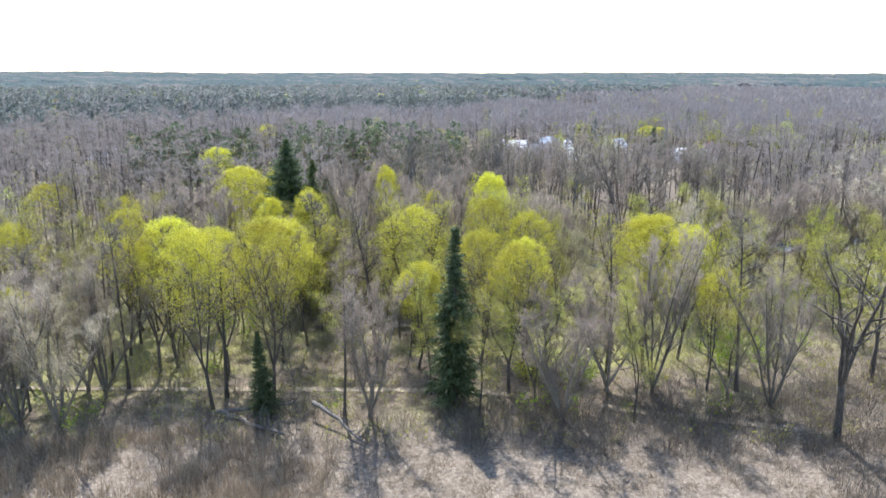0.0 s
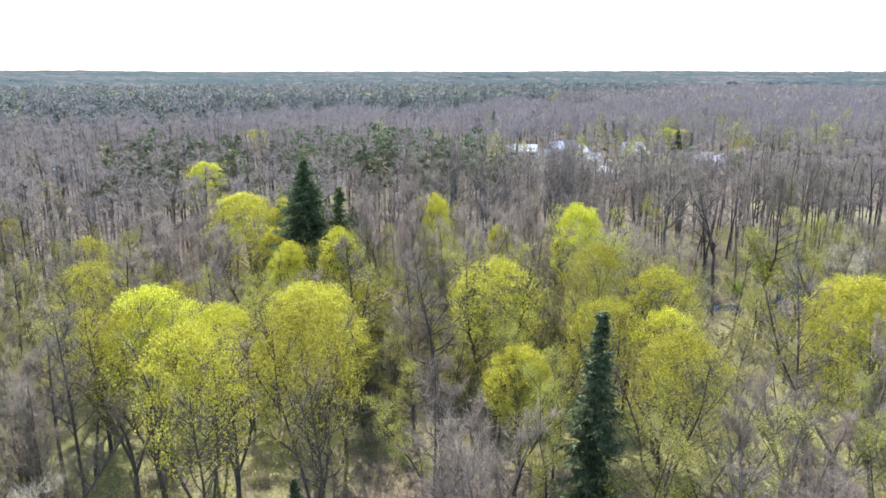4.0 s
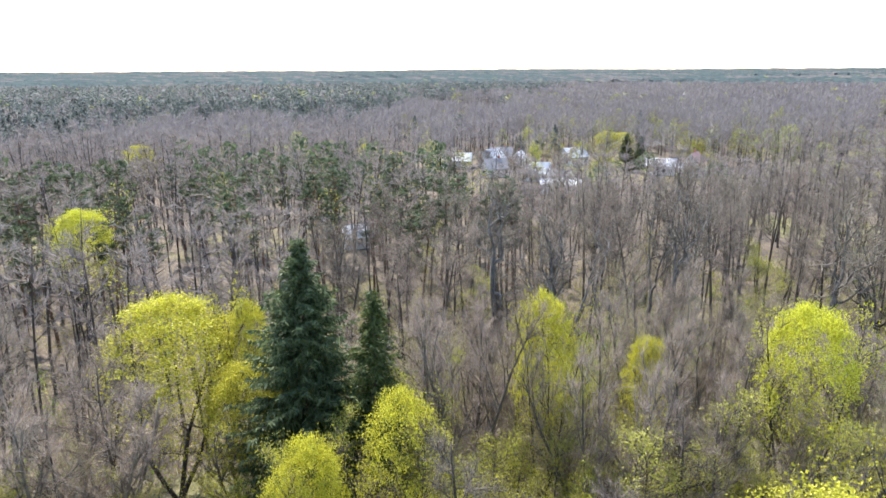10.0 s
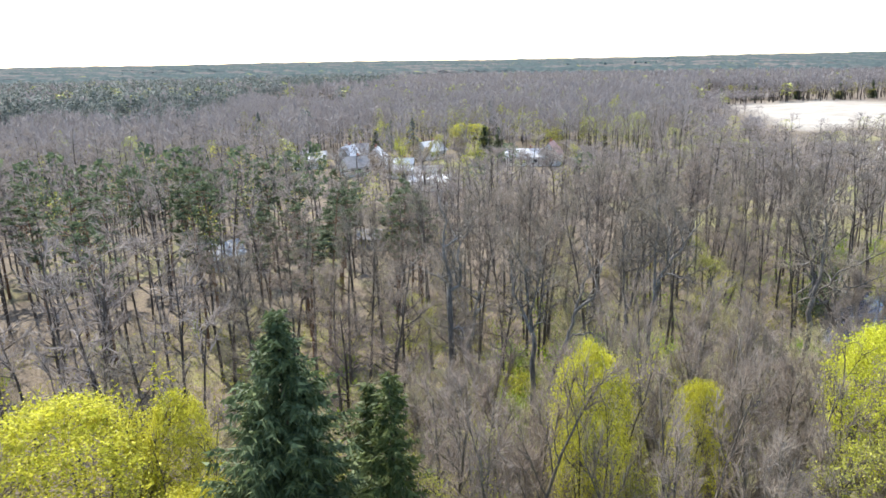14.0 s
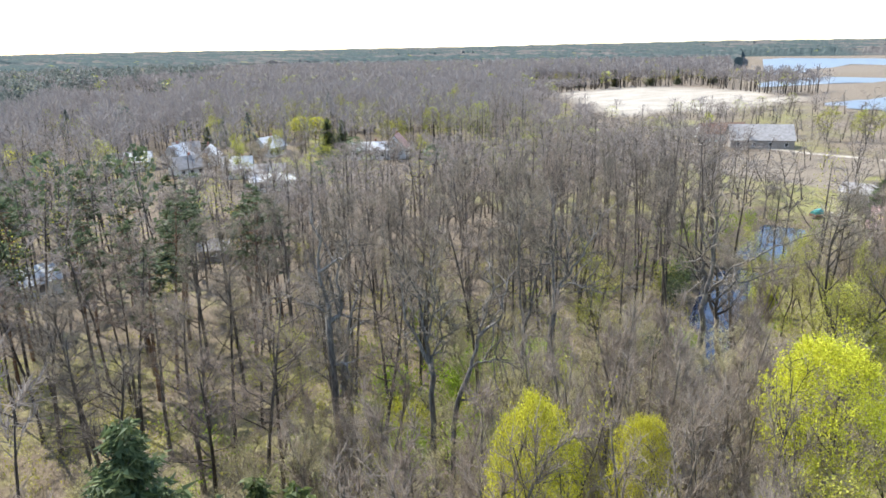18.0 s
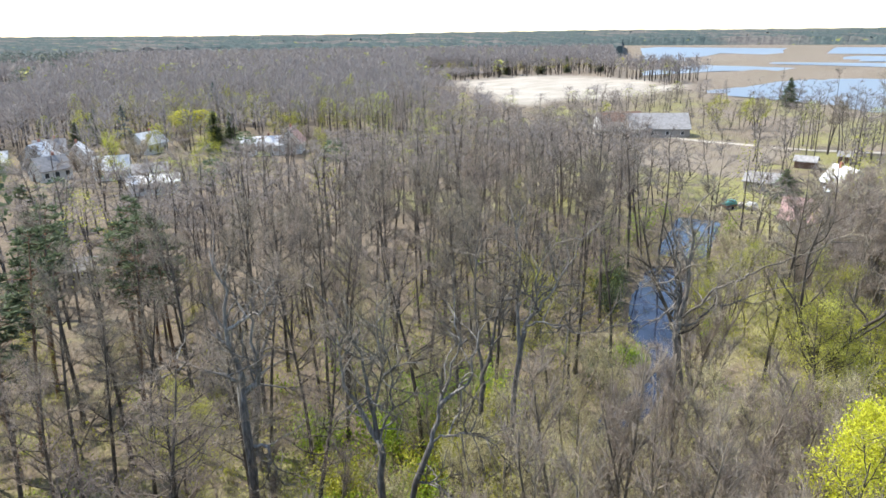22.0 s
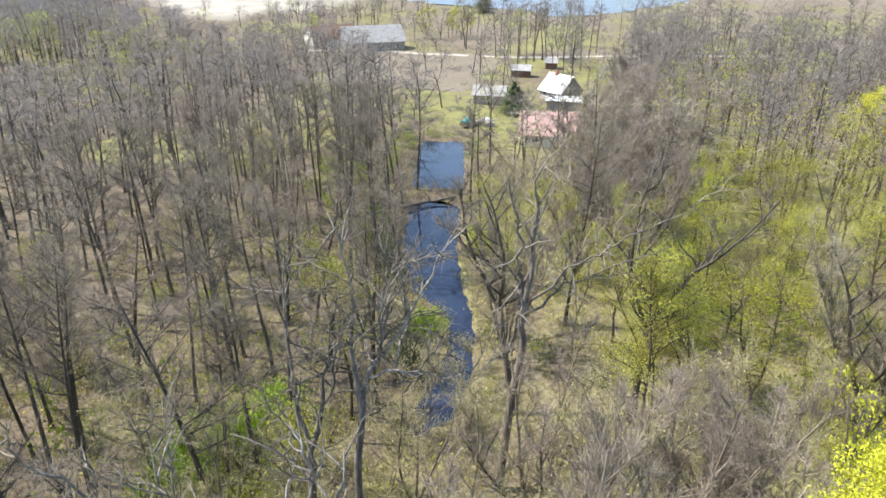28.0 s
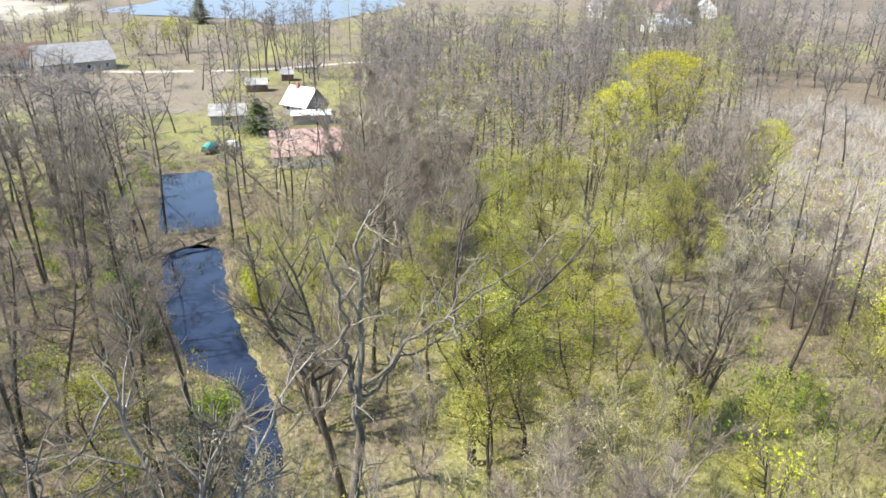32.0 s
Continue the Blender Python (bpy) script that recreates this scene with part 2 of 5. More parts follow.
def broadleaf(seed, h, r, stems=1, low=0.4, fork=0.25, limbs=18, subs=5, twigs=2400, twig_len=0.9, wobble=0.09, trunk_r=0.2, thick=1.0, dome=0.6, rise=(0.35, 1.0), fuzz=0.6, split=False, fine=0.018):
    """Skeleton of a leafless tree: trunk, boughs, twigs, and the twig ends."""
    rng = np.random.default_rng(seed)
    trunk, bough, twig = Geo(), Geo(), Geo()
    spots, limbs_made = [], []
    fz = h * fork if stems > 1 else 0
    foot = np.array((0, 0, -0.4))
    if stems > 1:
        bole = wander((0, 0, -0.4), (rng.normal() * 0.06, rng.normal() * 0.06, 1), fz + 0.5, 4, 0.04, 0.05, rng)
        tube(trunk, bole, [trunk_r * 1.45, trunk_r * 1.1, trunk_r, trunk_r, trunk_r * 0.9], 7)
        foot = bole[-1] - np.array((0, 0, 0.25))
    for s in range(stems):
        a = 2 * math.pi * (s + rng.uniform(-0.25, 0.25)) / stems
        lean = (0.30 + 0.15 * rng.random()) if stems > 1 else 0.03
        hh = (h - fz) * rng.uniform(0.86, 1.0) if s else h - fz
        st = wander(foot, (lean * math.cos(a), lean * math.sin(a), 1), hh * 1.03, 9, wobble, 0.05, rng)
        k = trunk_r * (1 if stems == 1 else 0.62)
        rr = [k * (1 - 0.9 * (i / 9) ** 1.1) + 0.015 for i in range(10)]
        if stems == 1:
            rr[0] *= 1.5
        tube(trunk, st, rr, 6)
        n = max(5, int(limbs / stems ** 0.6))
        z0 = max(0.02, (low * h - fz) / max(hh, 0.1))
        for i in range(n):
            f = z0 + (0.97 - z0) * (i + rng.random()) / n
            p, d = along(st, f)
            q = (f - z0) / (1 - z0)
            prof = (0.35 + 0.65 * math.sin(math.pi * min(1, 0.22 + q * 0.78) ** 0.85)) if dome else 1 - 0.6 * q
            L = r * prof * rng.uniform(0.75, 1.15) * (0.75 if stems > 1 else 1)
            w = rng.uniform(0, 2 * math.pi)
            up = rng.uniform(*rise) + 0.4 * q
            lb = wander(p, (math.cos(w), math.sin(w), up), L * 1.15, 5, 0.13 * thick ** 0.5, 0.07, rng)
            if split:
                bough = Geo()
                limbs_made.append(bough)
            lr = max(0.022, 0.45 * k * (1 - f) + 0.022) * thick
            tube(bough, lb, [lr * (1 - 0.8 * j / 5) + 0.008 for j in range(6)], 4 if lr > 0.06 else 3)
            for j in range(subs):
                e = rng.uniform(0.25, 1.0)
                p2, d2 = along(lb, e)
                d2 = d2 / np.linalg.norm(d2) + rng.normal(size=3) * fuzz + np.array((0, 0, 0.2))
                sb = wander(p2, d2, L * rng.uniform(0.25, 0.5) + 0.4, 2, 0.25, 0.1, rng)
                tube(twig if split else bough, sb, [0.022 * thick + 0.006, 0.016 * thick + 0.004, 0.006], 3)
                spots.append(sb)
            spots.append(lb[2:])
    m = len(spots)
    idx = rng.integers(0, m, twigs)
    base, way = [], []
    for i in idx:
        p, d = along(spots[i], rng.uniform(0.1, 1.0))
        d = d / (np.linalg.norm(d) + 1e-9) + rng.normal(size=3) * fuzz * 1.15 + np.array((0, 0, 0.2))
        base.append(p)
        way.append(d / np.linalg.norm(d) * twig_len * rng.uniform(0.5, 1.4))
    base, way = np.array(base), np.array(way)
    slivers(twig, base, way, fine * thick ** 0.5 * rng.uniform(0.7, 1.5, len(base)), rng)
    return trunk, limbs_made if split else bough, twig, base + way * rng.uniform(0.4, 1.0, (len(base), 1)), rng


def needle_tree(seed, h, r, gap=0.42, per=9):
    """Spruce: a straight trunk and whorls of drooping boughs."""
    rng = np.random.default_rng(seed)
    trunk, crown = Geo(), Geo()
    tube(trunk, [(0, 0, -0.3), (0, 0, h * 0.3), (0.05, 0, h * 0.7), (0, 0, h * 0.99)], [h * 0.014, h * 0.011, h * 0.006, 0.015], 7)
    base, way, wid = [], [], []
    z = h * 0.07
    while z < h * 0.985:
        q = z / h
        R = 1.2 * r * (1 - q) ** 0.9 * rng.uniform(0.6, 1.25) + 0.15
        if q < 0.16:
            R *= 0.55 + 2.8 * q
        n = max(5, int(per * (0.5 + 0.5 * (1 - q))))
        for i in range(n):
            w = rng.uniform(0, 2 * math.pi)
            L = R * rng.uniform(0.6, 1.2)
            dr = -0.32 * (1 - q) + 0.25 * q
            pts = [np.array((0, 0, z)), np.array((math.cos(w) * L * 0.5, math.sin(w) * L * 0.5, z + dr * L * 0.5 - 0.02 * L)), np.array((math.cos(w) * L, math.sin(w) * L, z + dr * L * 0.9 + 0.08 * L))]
            side = np.array((-math.sin(w), math.cos(w), 0))
            for s in np.linspace(0.2, 1.0, max(4, int(4 + L * 3.2))):
                p, d = along(pts, s)
                d = d / np.linalg.norm(d)
                for sg in (-1, 1, -1, 1):
                    base.append(p + rng.normal(size=3) * 0.06)
                    way.append((d * rng.uniform(0.3, 0.9) + side * sg * rng.uniform(0.1, 0.9) + np.array((0, 0, -rng.uniform(0.0, 0.95)))) * (0.24 + 0.2 * min(L, 2) * (1.15 - 0.6 * s)) * rng.uniform(0.7, 1.3))
                    wid.append(rng.uniform(0.1, 0.2))
        z += gap * (0.75 + 0.5 * (1 - q)) * rng.uniform(0.8, 1.2)
    slivers(crown, np.array(base), np.array(way), np.array(wid), rng)
    return trunk, crown


def pine_tree(seed, h, r, tufts=46):
    rng = np.random.default_rng(seed)
    trunk, bough, crown = Geo(), Geo(), Geo()
    st = wander((0, 0, -0.3), (0, 0, 1), h * 0.98, 6, 0.03, 0.05, rng)
    tube(trunk, st, [0.24, 0.2, 0.17, 0.14, 0.11, 0.07, 0.02], 6)
    base, way = [], []
    for i in range(tufts):
        f = rng.uniform(0.52, 1.0)
        p, _ = along(st, f)
        w = rng.uniform(0, 2 * math.pi)
        L = r * (0.35 + 0.75 * math.sin(math.pi * (f - 0.45) / 0.6)) * rng.uniform(0.5, 1.1)
        lb = wander(p, (math.cos(w), math.sin(w), rng.uniform(-0.1, 0.6)), L, 2, 0.15, 0.05, rng)
        tube(bough, lb, [0.05, 0.035, 0.015], 3)
        for c in range(2):
            q, _ = along(lb, rng.uniform(0.55, 1))
            n = 15
            d = rng.normal(size=(n, 3))
            d[:, 2] = np.abs(d[:, 2]) * 0.6 - 0.15
            d /= np.linalg.norm(d, axis=1)[:, None]
            base.append(np.repeat(q[None] + rng.normal(size=3) * 0.12, n, 0))
            way.append(d * rng.uniform(0.5, 0.95, (n, 1)))
    slivers(crown, np.concatenate(base), np.concatenate(way), 0.2, rng)
    return trunk, bough, crown


def part(name, geo, mat, parent, label="", smooth=False):
    me = geo if isinstance(geo, bpy.types.Mesh) else geo.mesh(name, mat, smooth)
    ob = new(name, me)
    ob.parent = parent
    if label:
        ob["label"] = label
    return ob


def box(g, x, y, z, sx, sy, sz, rot=0.0):
    """A box on z, turned about the vertical, with its lower face's middle at x, y."""
    c, s = math.cos(rot), math.sin(rot)
    v = []
    for dz in (0, sz):
        for dx, dy in ((-1, -1), (1, -1), (1, 1), (-1, 1)):
            px, py = dx * sx / 2, dy * sy / 2
            v.append((x + c * px - s * py, y + s * px + c * py, z + dz))
    g.add(v, [(3, 2, 1, 0), (4, 5, 6, 7), (0, 1, 5, 4), (1, 2, 6, 5), (2, 3, 7, 6), (3, 0, 4, 7)])


def stuff_mesh(name, templates, places, mats_of, label, category):
    """Many small plants as one mesh. templates: (verts, faces, material index); places: x, y, z, turn, scale, height scale, which."""
    vs, loops, sizes, mi, k = [], [], [], [], 0
    for w, (tv, tf, tm) in enumerate(templates):
        sel = [p for p in places if p[6] == w]
        if not sel:
            continue
        a = np.array([p[:6] for p in sel])
        c, s = np.cos(a[:, 3])[:, None], np.sin(a[:, 3])[:, None]
        x = (tv[None, :, 0] * c - tv[None, :, 1] * s) * a[:, 4:5] + a[:, 0:1]
        y = (tv[None, :, 0] * s + tv[None, :, 1] * c) * a[:, 4:5] + a[:, 1:2]
        z = tv[None, :, 2] * a[:, 5:6] + a[:, 2:3]
        vs.append(np.stack([x, y, z], 2).reshape(-1, 3))
        fl = np.array([i for f in tf for i in f])
        loops.append((fl[None] + k + np.arange(len(sel))[:, None] * len(tv)).ravel())
        sizes.append(np.tile([len(f) for f in tf], len(sel)))
        mi.append(np.tile(tm, len(sel)))
        k += len(sel) * len(tv)
    v, lo, sz, mi = np.concatenate(vs), np.concatenate(loops), np.concatenate(sizes), np.concatenate(mi)
    me = bpy.data.meshes.new(name)
    me.vertices.add(len(v))
    me.vertices.foreach_set("co", v.ravel())
    me.loops.add(len(lo))
    me.loops.foreach_set("vertex_index", lo)
    me.polygons.add(len(sz))
    me.polygons.foreach_set("loop_start", np.concatenate([[0], np.cumsum(sz)[:-1]]))
    me.polygons.foreach_set("material_index", mi)
    for m in mats_of:
        me.materials.append(m)
    me.update(calc_edges=True)
    return tagged(new(name, me), label, category, kind="stuff")


def template(*geos):
    v, f, m, k = [], [], [], 0
    for i, g in enumerate(geos):
        gv, gf = g.arrays()
        v.append(gv)
        f += [tuple(j + k for j in q) for q in gf]
        m += [i] * len(gf)
        k += len(gv)
    return np.concatenate(v), f, m


# ---- the plan ----
# stream: x, y, half width
STREAM = [[(26.6, 126.0, 0.5), (30, 126.0, 1.7), (34.5, 125.9, 1.7), (40, 126.4, 1.2), (46, 128.4, 1.3), (50.5, 132.2, 2.8), (60.5, 136.5, 3.3), (73, 140, 3.5)],
          [(81.5, 142.2, 4.0), (95, 146.0, 4.2), (107, 149.4, 3.9)]]
FIELD = [(360, 443), (440, 442), (492, 407), (455, 340), (416, 280), (340, 284), (264, 300), (304, 360)]
PONDS = [[(517, 364), (519, 380), (616, 399), (701, 393), (702, 348), (684, 270), (643, 281), (611, 336)],
         [(377, 255), (399, 266), (434, 260), (501, 255), (541, 242), (564, 217), (560, 130), (433, 100), (345, 143), (328, 165), (352, 185), (366, 218)],
         [(718, 462), (800, 452), (1085, 520), (1029, 409), (1410, 515), (1450, 733), (1410, 816)],
         [(765, 345), (798, 360), (828, 274), (830, 160), (740, 170), (750, 257)],
         [(866, 282), (938, 339), (1043, 320), (1000, 180), (880, 170)],
         [(700, 130), (960, 110), (900, -60), (690, -20)],
         [(1120, 380), (1500, 460), (1500, 100), (1100, 120)]]
LAKE = [(60, 480), (96, 476), (130, 560), (132, 640), (72, 644)]


def to_stream(x, y):
    """Distance from the stream's edge, below zero inside the water."""
    best = 1e9
    for k, line in enumerate(STREAM):
        if k:
            # the pond is dug square: cut it straight across at both ends
            (ax, ay, aw), (bx, by, bw) = line[0], line[-1]
            L = math.hypot(bx - ax, by - ay)
            u, v = ((x - ax) * (bx - ax) + (y - ay) * (by - ay)) / L, ((y - ay) * (bx - ax) - (x - ax) * (by - ay)) / L
            du, dv = abs(u - L / 2) - L / 2, abs(v) - aw - 0.25 * noise.noise((x * 0.3, y * 0.3, 3))
            best = min(best, math.hypot(max(du, 0), max(dv, 0)) + min(max(du, dv), 0))
            continue
        for (ax, ay, aw), (bx, by, bw) in zip(line, line[1:]):
            t = max(0, min(1, ((x - ax) * (bx - ax) + (y - ay) * (by - ay)) / ((bx - ax) ** 2 + (by - ay) ** 2)))
            best = min(best, math.hypot(x - ax - t * (bx - ax), y - ay - t * (by - ay)) - (aw + t * (bw - aw)))
    return best


def inside(x, y, poly):
    c = False
    for (ax, ay), (bx, by) in zip(poly, poly[1:] + poly[:1]):
        if (ay > y) != (by > y) and x < (bx - ax) * (y - ay) / (by - ay) + ax:
            c = not c
    return c


def soft(a, b, x):
    t = max(0.0, min(1.0, (x - a) / (b - a)))
    return t * t * (3 - 2 * t)


def shore(x):
    """The line where the wood ends and the reed bed begins."""
    base = 60.0 if x < 30 else 60 + (x - 30) * 0.25 if x < 70 else 70 - (x - 70) * 0.2
    return base + 2.5 * noise.noise((x * 0.06, 3.1, 0))


def gz(x, y):
    n = 0.35 * noise.noise((x * 0.05, y * 0.05, 0)) + 0.12 * noise.noise((x * 0.23, y * 0.23, 5))
    if 0 < x < 125 and 110 < y < 165:
        d = to_stream(x, y)
        n = (n + 0.25) * soft(0, 5, d) if d > 0 else 0
        n += -0.75 * (1 - soft(-0.8, 0.5, d))
    if inside(x, y, LAKE) or x > 300 and any(inside(x, y, p) for p in PONDS):
        n = -0.8
    return n


def cover(x, y):
    """Green meadow, straw, bare pale soil."""
    n = noise.noise((x * 0.03, y * 0.03, 9))
    if inside(x, y, FIELD):
        return 0.0, 0.1, 1.0
    g = s = b = 0.0
    if y < shore(x) + 13 and x < 400:
        s = 1.0 - soft(-3, 13, y - shore(x))
    if 95 < x < 205 and 125 < y < 200:
        g = 0.55 + 0.6 * n
        if x > 150 and y > 158:
            b, g = 0.2, 0.15
    elif x >= 205 and y > -80 and y < 280 and x < 420:
        s, g = 0.38 + 0.8 * n, 0.42 - 0.6 * n
    elif x >= 330 and y > -100 and y < 1400 and y < 1.25 * x + 120:
        s, g = 0.6 + 0.5 * n, 0.3
    elif 15 < x < 125 and 255 < y < 345:
        g = 0.25 + 0.5 * n
    elif math.hypot(x + 10, y - 100) > 150 and x < 330:
        g, s = 0.05 + 0.3 * n, 0.0
    elif y > shore(x):
        g = (0.26 if x < 6 and y > 124 else -0.06 if x < 76 and y > 129 + 0.2 * max(0, x - 42) else 0.38) + 0.6 * n + (0.25 if x > 12 and 82 < y < 112 or -28 < x < 16 and 82 < y < 106 else -0.2 if x > 6 and y < 78 else 0) + (0.3 if 30 < x < 80 and 110 < y < 136 else 0)
        s += 0.3 * max(0, -n) + (0.3 if 30 < x < 66 and 112 < y < 131 else 0)
    return max(0, min(1, g)), max(0, min(1, s)), b


def density(x, y):
    """How closely the trees stand, 0 to 1."""
    if x > 92 and -90 < y < shore(x) + 2:
        return 0.08 if x < 172 and 2 < y < 48 else 0.5 if y > -20 else 0.3
    if y < shore(x) + 2:
        return 0.0
    if 0 < x < 125 and 110 < y < 165 and to_stream(x, y) < 1.6:
        return 0.0
    if inside(x, y, FIELD) or inside(x, y, LAKE):
        return 0.0
    if x > 170 and y > 200 and inside(x + 42, y + 28, FIELD):
        return 0.1
    if x > 170 and y > 200 and inside(x + 84, y + 56, FIELD):
        return 0.3
    if x > 496 and y < 0.56 * x + 100 or x > 325 and y < 260 or x > 262 and y < 300:
        return 0.0
    if x > 200 and y < 285 and -120 < y:
        return 0.2 if y > 230 else 0.45 if y < 118 else 0.16
    if 93 < x < 138 and 157 + 0.1 * (x - 93) < y < 186:
        return 0.7
    if 93 < x <= 205 and 124 < y < 205:
        return 0.14
    if 112 < x <= 200 and y <= 124:
        return 0.75
    if 8 < x < 125 and 240 < y < 345:
        return 0.34
    if y < 80 and x < 12:
        return 0.55
    if 10 < x < 62 and 82 < y < 112:
        return 0.38
    if 10 < x < 95 and 98 < y < 128:
        return 0.45 if x < 55 else 0.7
    return 1.0


# ---- ground ----
def spread(lo, hi, step, reach, grow=1.16):
    xs = list(np.arange(lo, hi + step, step))
    s, a, b = step, lo, xs[-1]
    while b < reach or a > -reach:
        s *= grow
        a, b = a - s, b + s
        xs = [a] + xs + [b]
    return xs


def ground_mat():
    m, n, l, b = shader("forest_floor", 0.95)
    at = n.new("ShaderNodeAttribute")
    at.attribute_name = "cover"
    sep = n.new("ShaderNodeSeparateColor")
    l.new(at.outputs["Color"], sep.inputs[0])
    fine = grain(n, l, 2.6, 6, rough=0.75)
    mid = grain(n, l, 0.33, 4)
    patch = grain(n, l, 0.11, 4)
    litter = ramp(n, l, fine, [(0.28, (0.045, 0.035, 0.026)), (0.5, (0.118, 0.092, 0.066)), (0.72, (0.25, 0.206, 0.15))])
    moss = ramp(n, l, fine, [(0.3, (0.08, 0.08, 0.025)), (0.52, (0.185, 0.178, 0.065)), (0.75, (0.33, 0.305, 0.15))])
    straw = ramp(n, l, fine, [(0.3, (0.055, 0.042, 0.031)), (0.5, (0.15, 0.12, 0.091)), (0.74, (0.33, 0.285, 0.23))])
    soil = ramp(n, l, fine, [(0.3, (0.24, 0.215, 0.18)), (0.6, (0.36, 0.33, 0.285)), (0.8, (0.47, 0.435, 0.385))])
    wob = math_node(n, l, "ADD", math_node(n, l, "MULTIPLY", mid, 1.5), math_node(n, l, "MULTIPLY", patch, 1.3))
    wob = math_node(n, l, "SUBTRACT", wob, 1.4)

    def weight(sock, sharp):
        v = math_node(n, l, "ADD", sock, math_node(n, l, "MULTIPLY", wob, 0.9))
        c = n.new("ShaderNodeMapRange")
        c.interpolation_type = "SMOOTHSTEP"
        c.inputs["From Min"].default_value, c.inputs["From Max"].default_value = 0.5 - sharp, 0.5 + sharp
        l.new(v, c.inputs["Value"])
        return c.outputs[0]

    c = mix(n, l, weight(sep.outputs[0], 0.3), litter, moss)
    c = mix(n, l, weight(sep.outputs[1], 0.35), c, straw)
    pale = math_node(n, l, "MULTIPLY", sep.outputs[2], math_node(n, l, "ADD", -0.1, math_node(n, l, "MULTIPLY", grain(n, l, 0.035, 6, stretch=(1, 2.2, 1)), 1.9)))
    clip = math_node(n, l, "MINIMUM", math_node(n, l, "MAXIMUM", pale, 0.0), 1.0)
    c = mix(n, l, clip, c, soil)
    l.new(c, b.inputs["Base Color"])
    bump(n, l, b, fine, 0.8, 0.12)
    return m


def build_ground():
    xs, ys = spread(-75, 160, 1.35, 4700), spread(48, 180, 1.35, 4700)
    nx, ny = len(xs), len(ys)
    v, col = [], []
    for y in ys:
        for x in xs:
            v.append((x, y, gz(x, y)))
            col.append((*cover(x, y), 1))
    f = [(j * nx + i, j * nx + i + 1, (j + 1) * nx + i + 1, (j + 1) * nx + i) for j in range(ny - 1) for i in range(nx - 1)]
    me = bpy.data.meshes.new("ground")
    me.from_pydata(v, [], f)
    at = me.color_attributes.new("cover", "FLOAT_COLOR", "POINT")
    at.data.foreach_set("color", np.array(col, dtype=np.float32).ravel())
    me.materials.append(ground_mat())
    me.shade_smooth()
    return tagged(new("ground", me), "brown leaf litter with moss, straw and spring grass", "ground", kind="structure")


build_ground()


def water_mat(name, base, ripple, rough=0.04):
    m, n, l, b = shader(name, rough)
    b.inputs["Base Color"].default_value = (*base, 1)
    b.inputs["Specular IOR Level"].default_value = 0.55
    b.inputs["IOR"].default_value = 1.33
    bump(n, l, b, grain(n, l, ripple, 3), 0.06, 0.05)
    return m


M_WATER = water_mat("stream_water", (0.016, 0.024, 0.05), 1.2)
M_POND = water_mat("pond_water", (0.07, 0.09, 0.14), 0.3, 0.32)


def flat(name, poly, z, mat, label, category="water"):
    me = bpy.data.meshes.new(name)
    me.from_pydata([(x, y, z) for x, y in poly], [], [tuple(range(len(poly)))])
    me.materials.append(mat)
    return tagged(new(name, me), label, category, kind="structure")


def ribbon(name, line, z, mat, label, category, wide=0.0, follow=False):
    v = []
    for i, (x, y, w) in enumerate(line):
        ax, ay, _ = line[max(0, i - 1)]
        bx, by, _ = line[min(len(line) - 1, i + 1)]
        L = math.hypot(bx - ax, by - ay)
        px, py = -(by - ay) / L, (bx - ax) / L
        w += wide
        for s in (-1, 1):
            qx, qy = x + s * px * w, y + s * py * w
            v.append((qx, qy, gz(qx, qy) + z if follow else z))
    f = [(2 * i, 2 * i + 2, 2 * i + 3, 2 * i + 1) for i in range(len(line) - 1)]
    me = bpy.data.meshes.new(name)
    me.from_pydata(v, [], f)
    me.materials.append(mat)
    return tagged(new(name, me), label, category, kind="structure")


def pool(name, lines, label):
    """Still water in the hollow that the ground leaves for it: a sheet under the banks."""
    pts = [p for l in lines for p in l]
    x0, x1 = min(p[0] - p[2] for p in pts) - 2, max(p[0] + p[2] for p in pts) + 2
    y0, y1 = min(p[1] - p[2] for p in pts) - 2, max(p[1] + p[2] for p in pts) + 2
    g, st = Geo(), 1.0
    nx, ny = int((x1 - x0) / st) + 1, int((y1 - y0) / st) + 1
    keep = {}
    vs, fs = [], []

    def vid(i, j):
        if (i, j) not in keep:
            keep[(i, j)] = len(vs)
            vs.append((x0 + i * st, y0 + j * st, -0.32))
        return keep[(i, j)]
    for j in range(ny):
        for i in range(nx):
            if to_stream(x0 + (i + 0.5) * st, y0 + (j + 0.5) * st) < 1.6:
                fs.append((vid(i, j), vid(i + 1, j), vid(i + 1, j + 1), vid(i, j + 1)))
    g.add(vs, fs)
    return tagged(new(name, g.mesh(name, M_WATER)), label, "water", kind="structure")


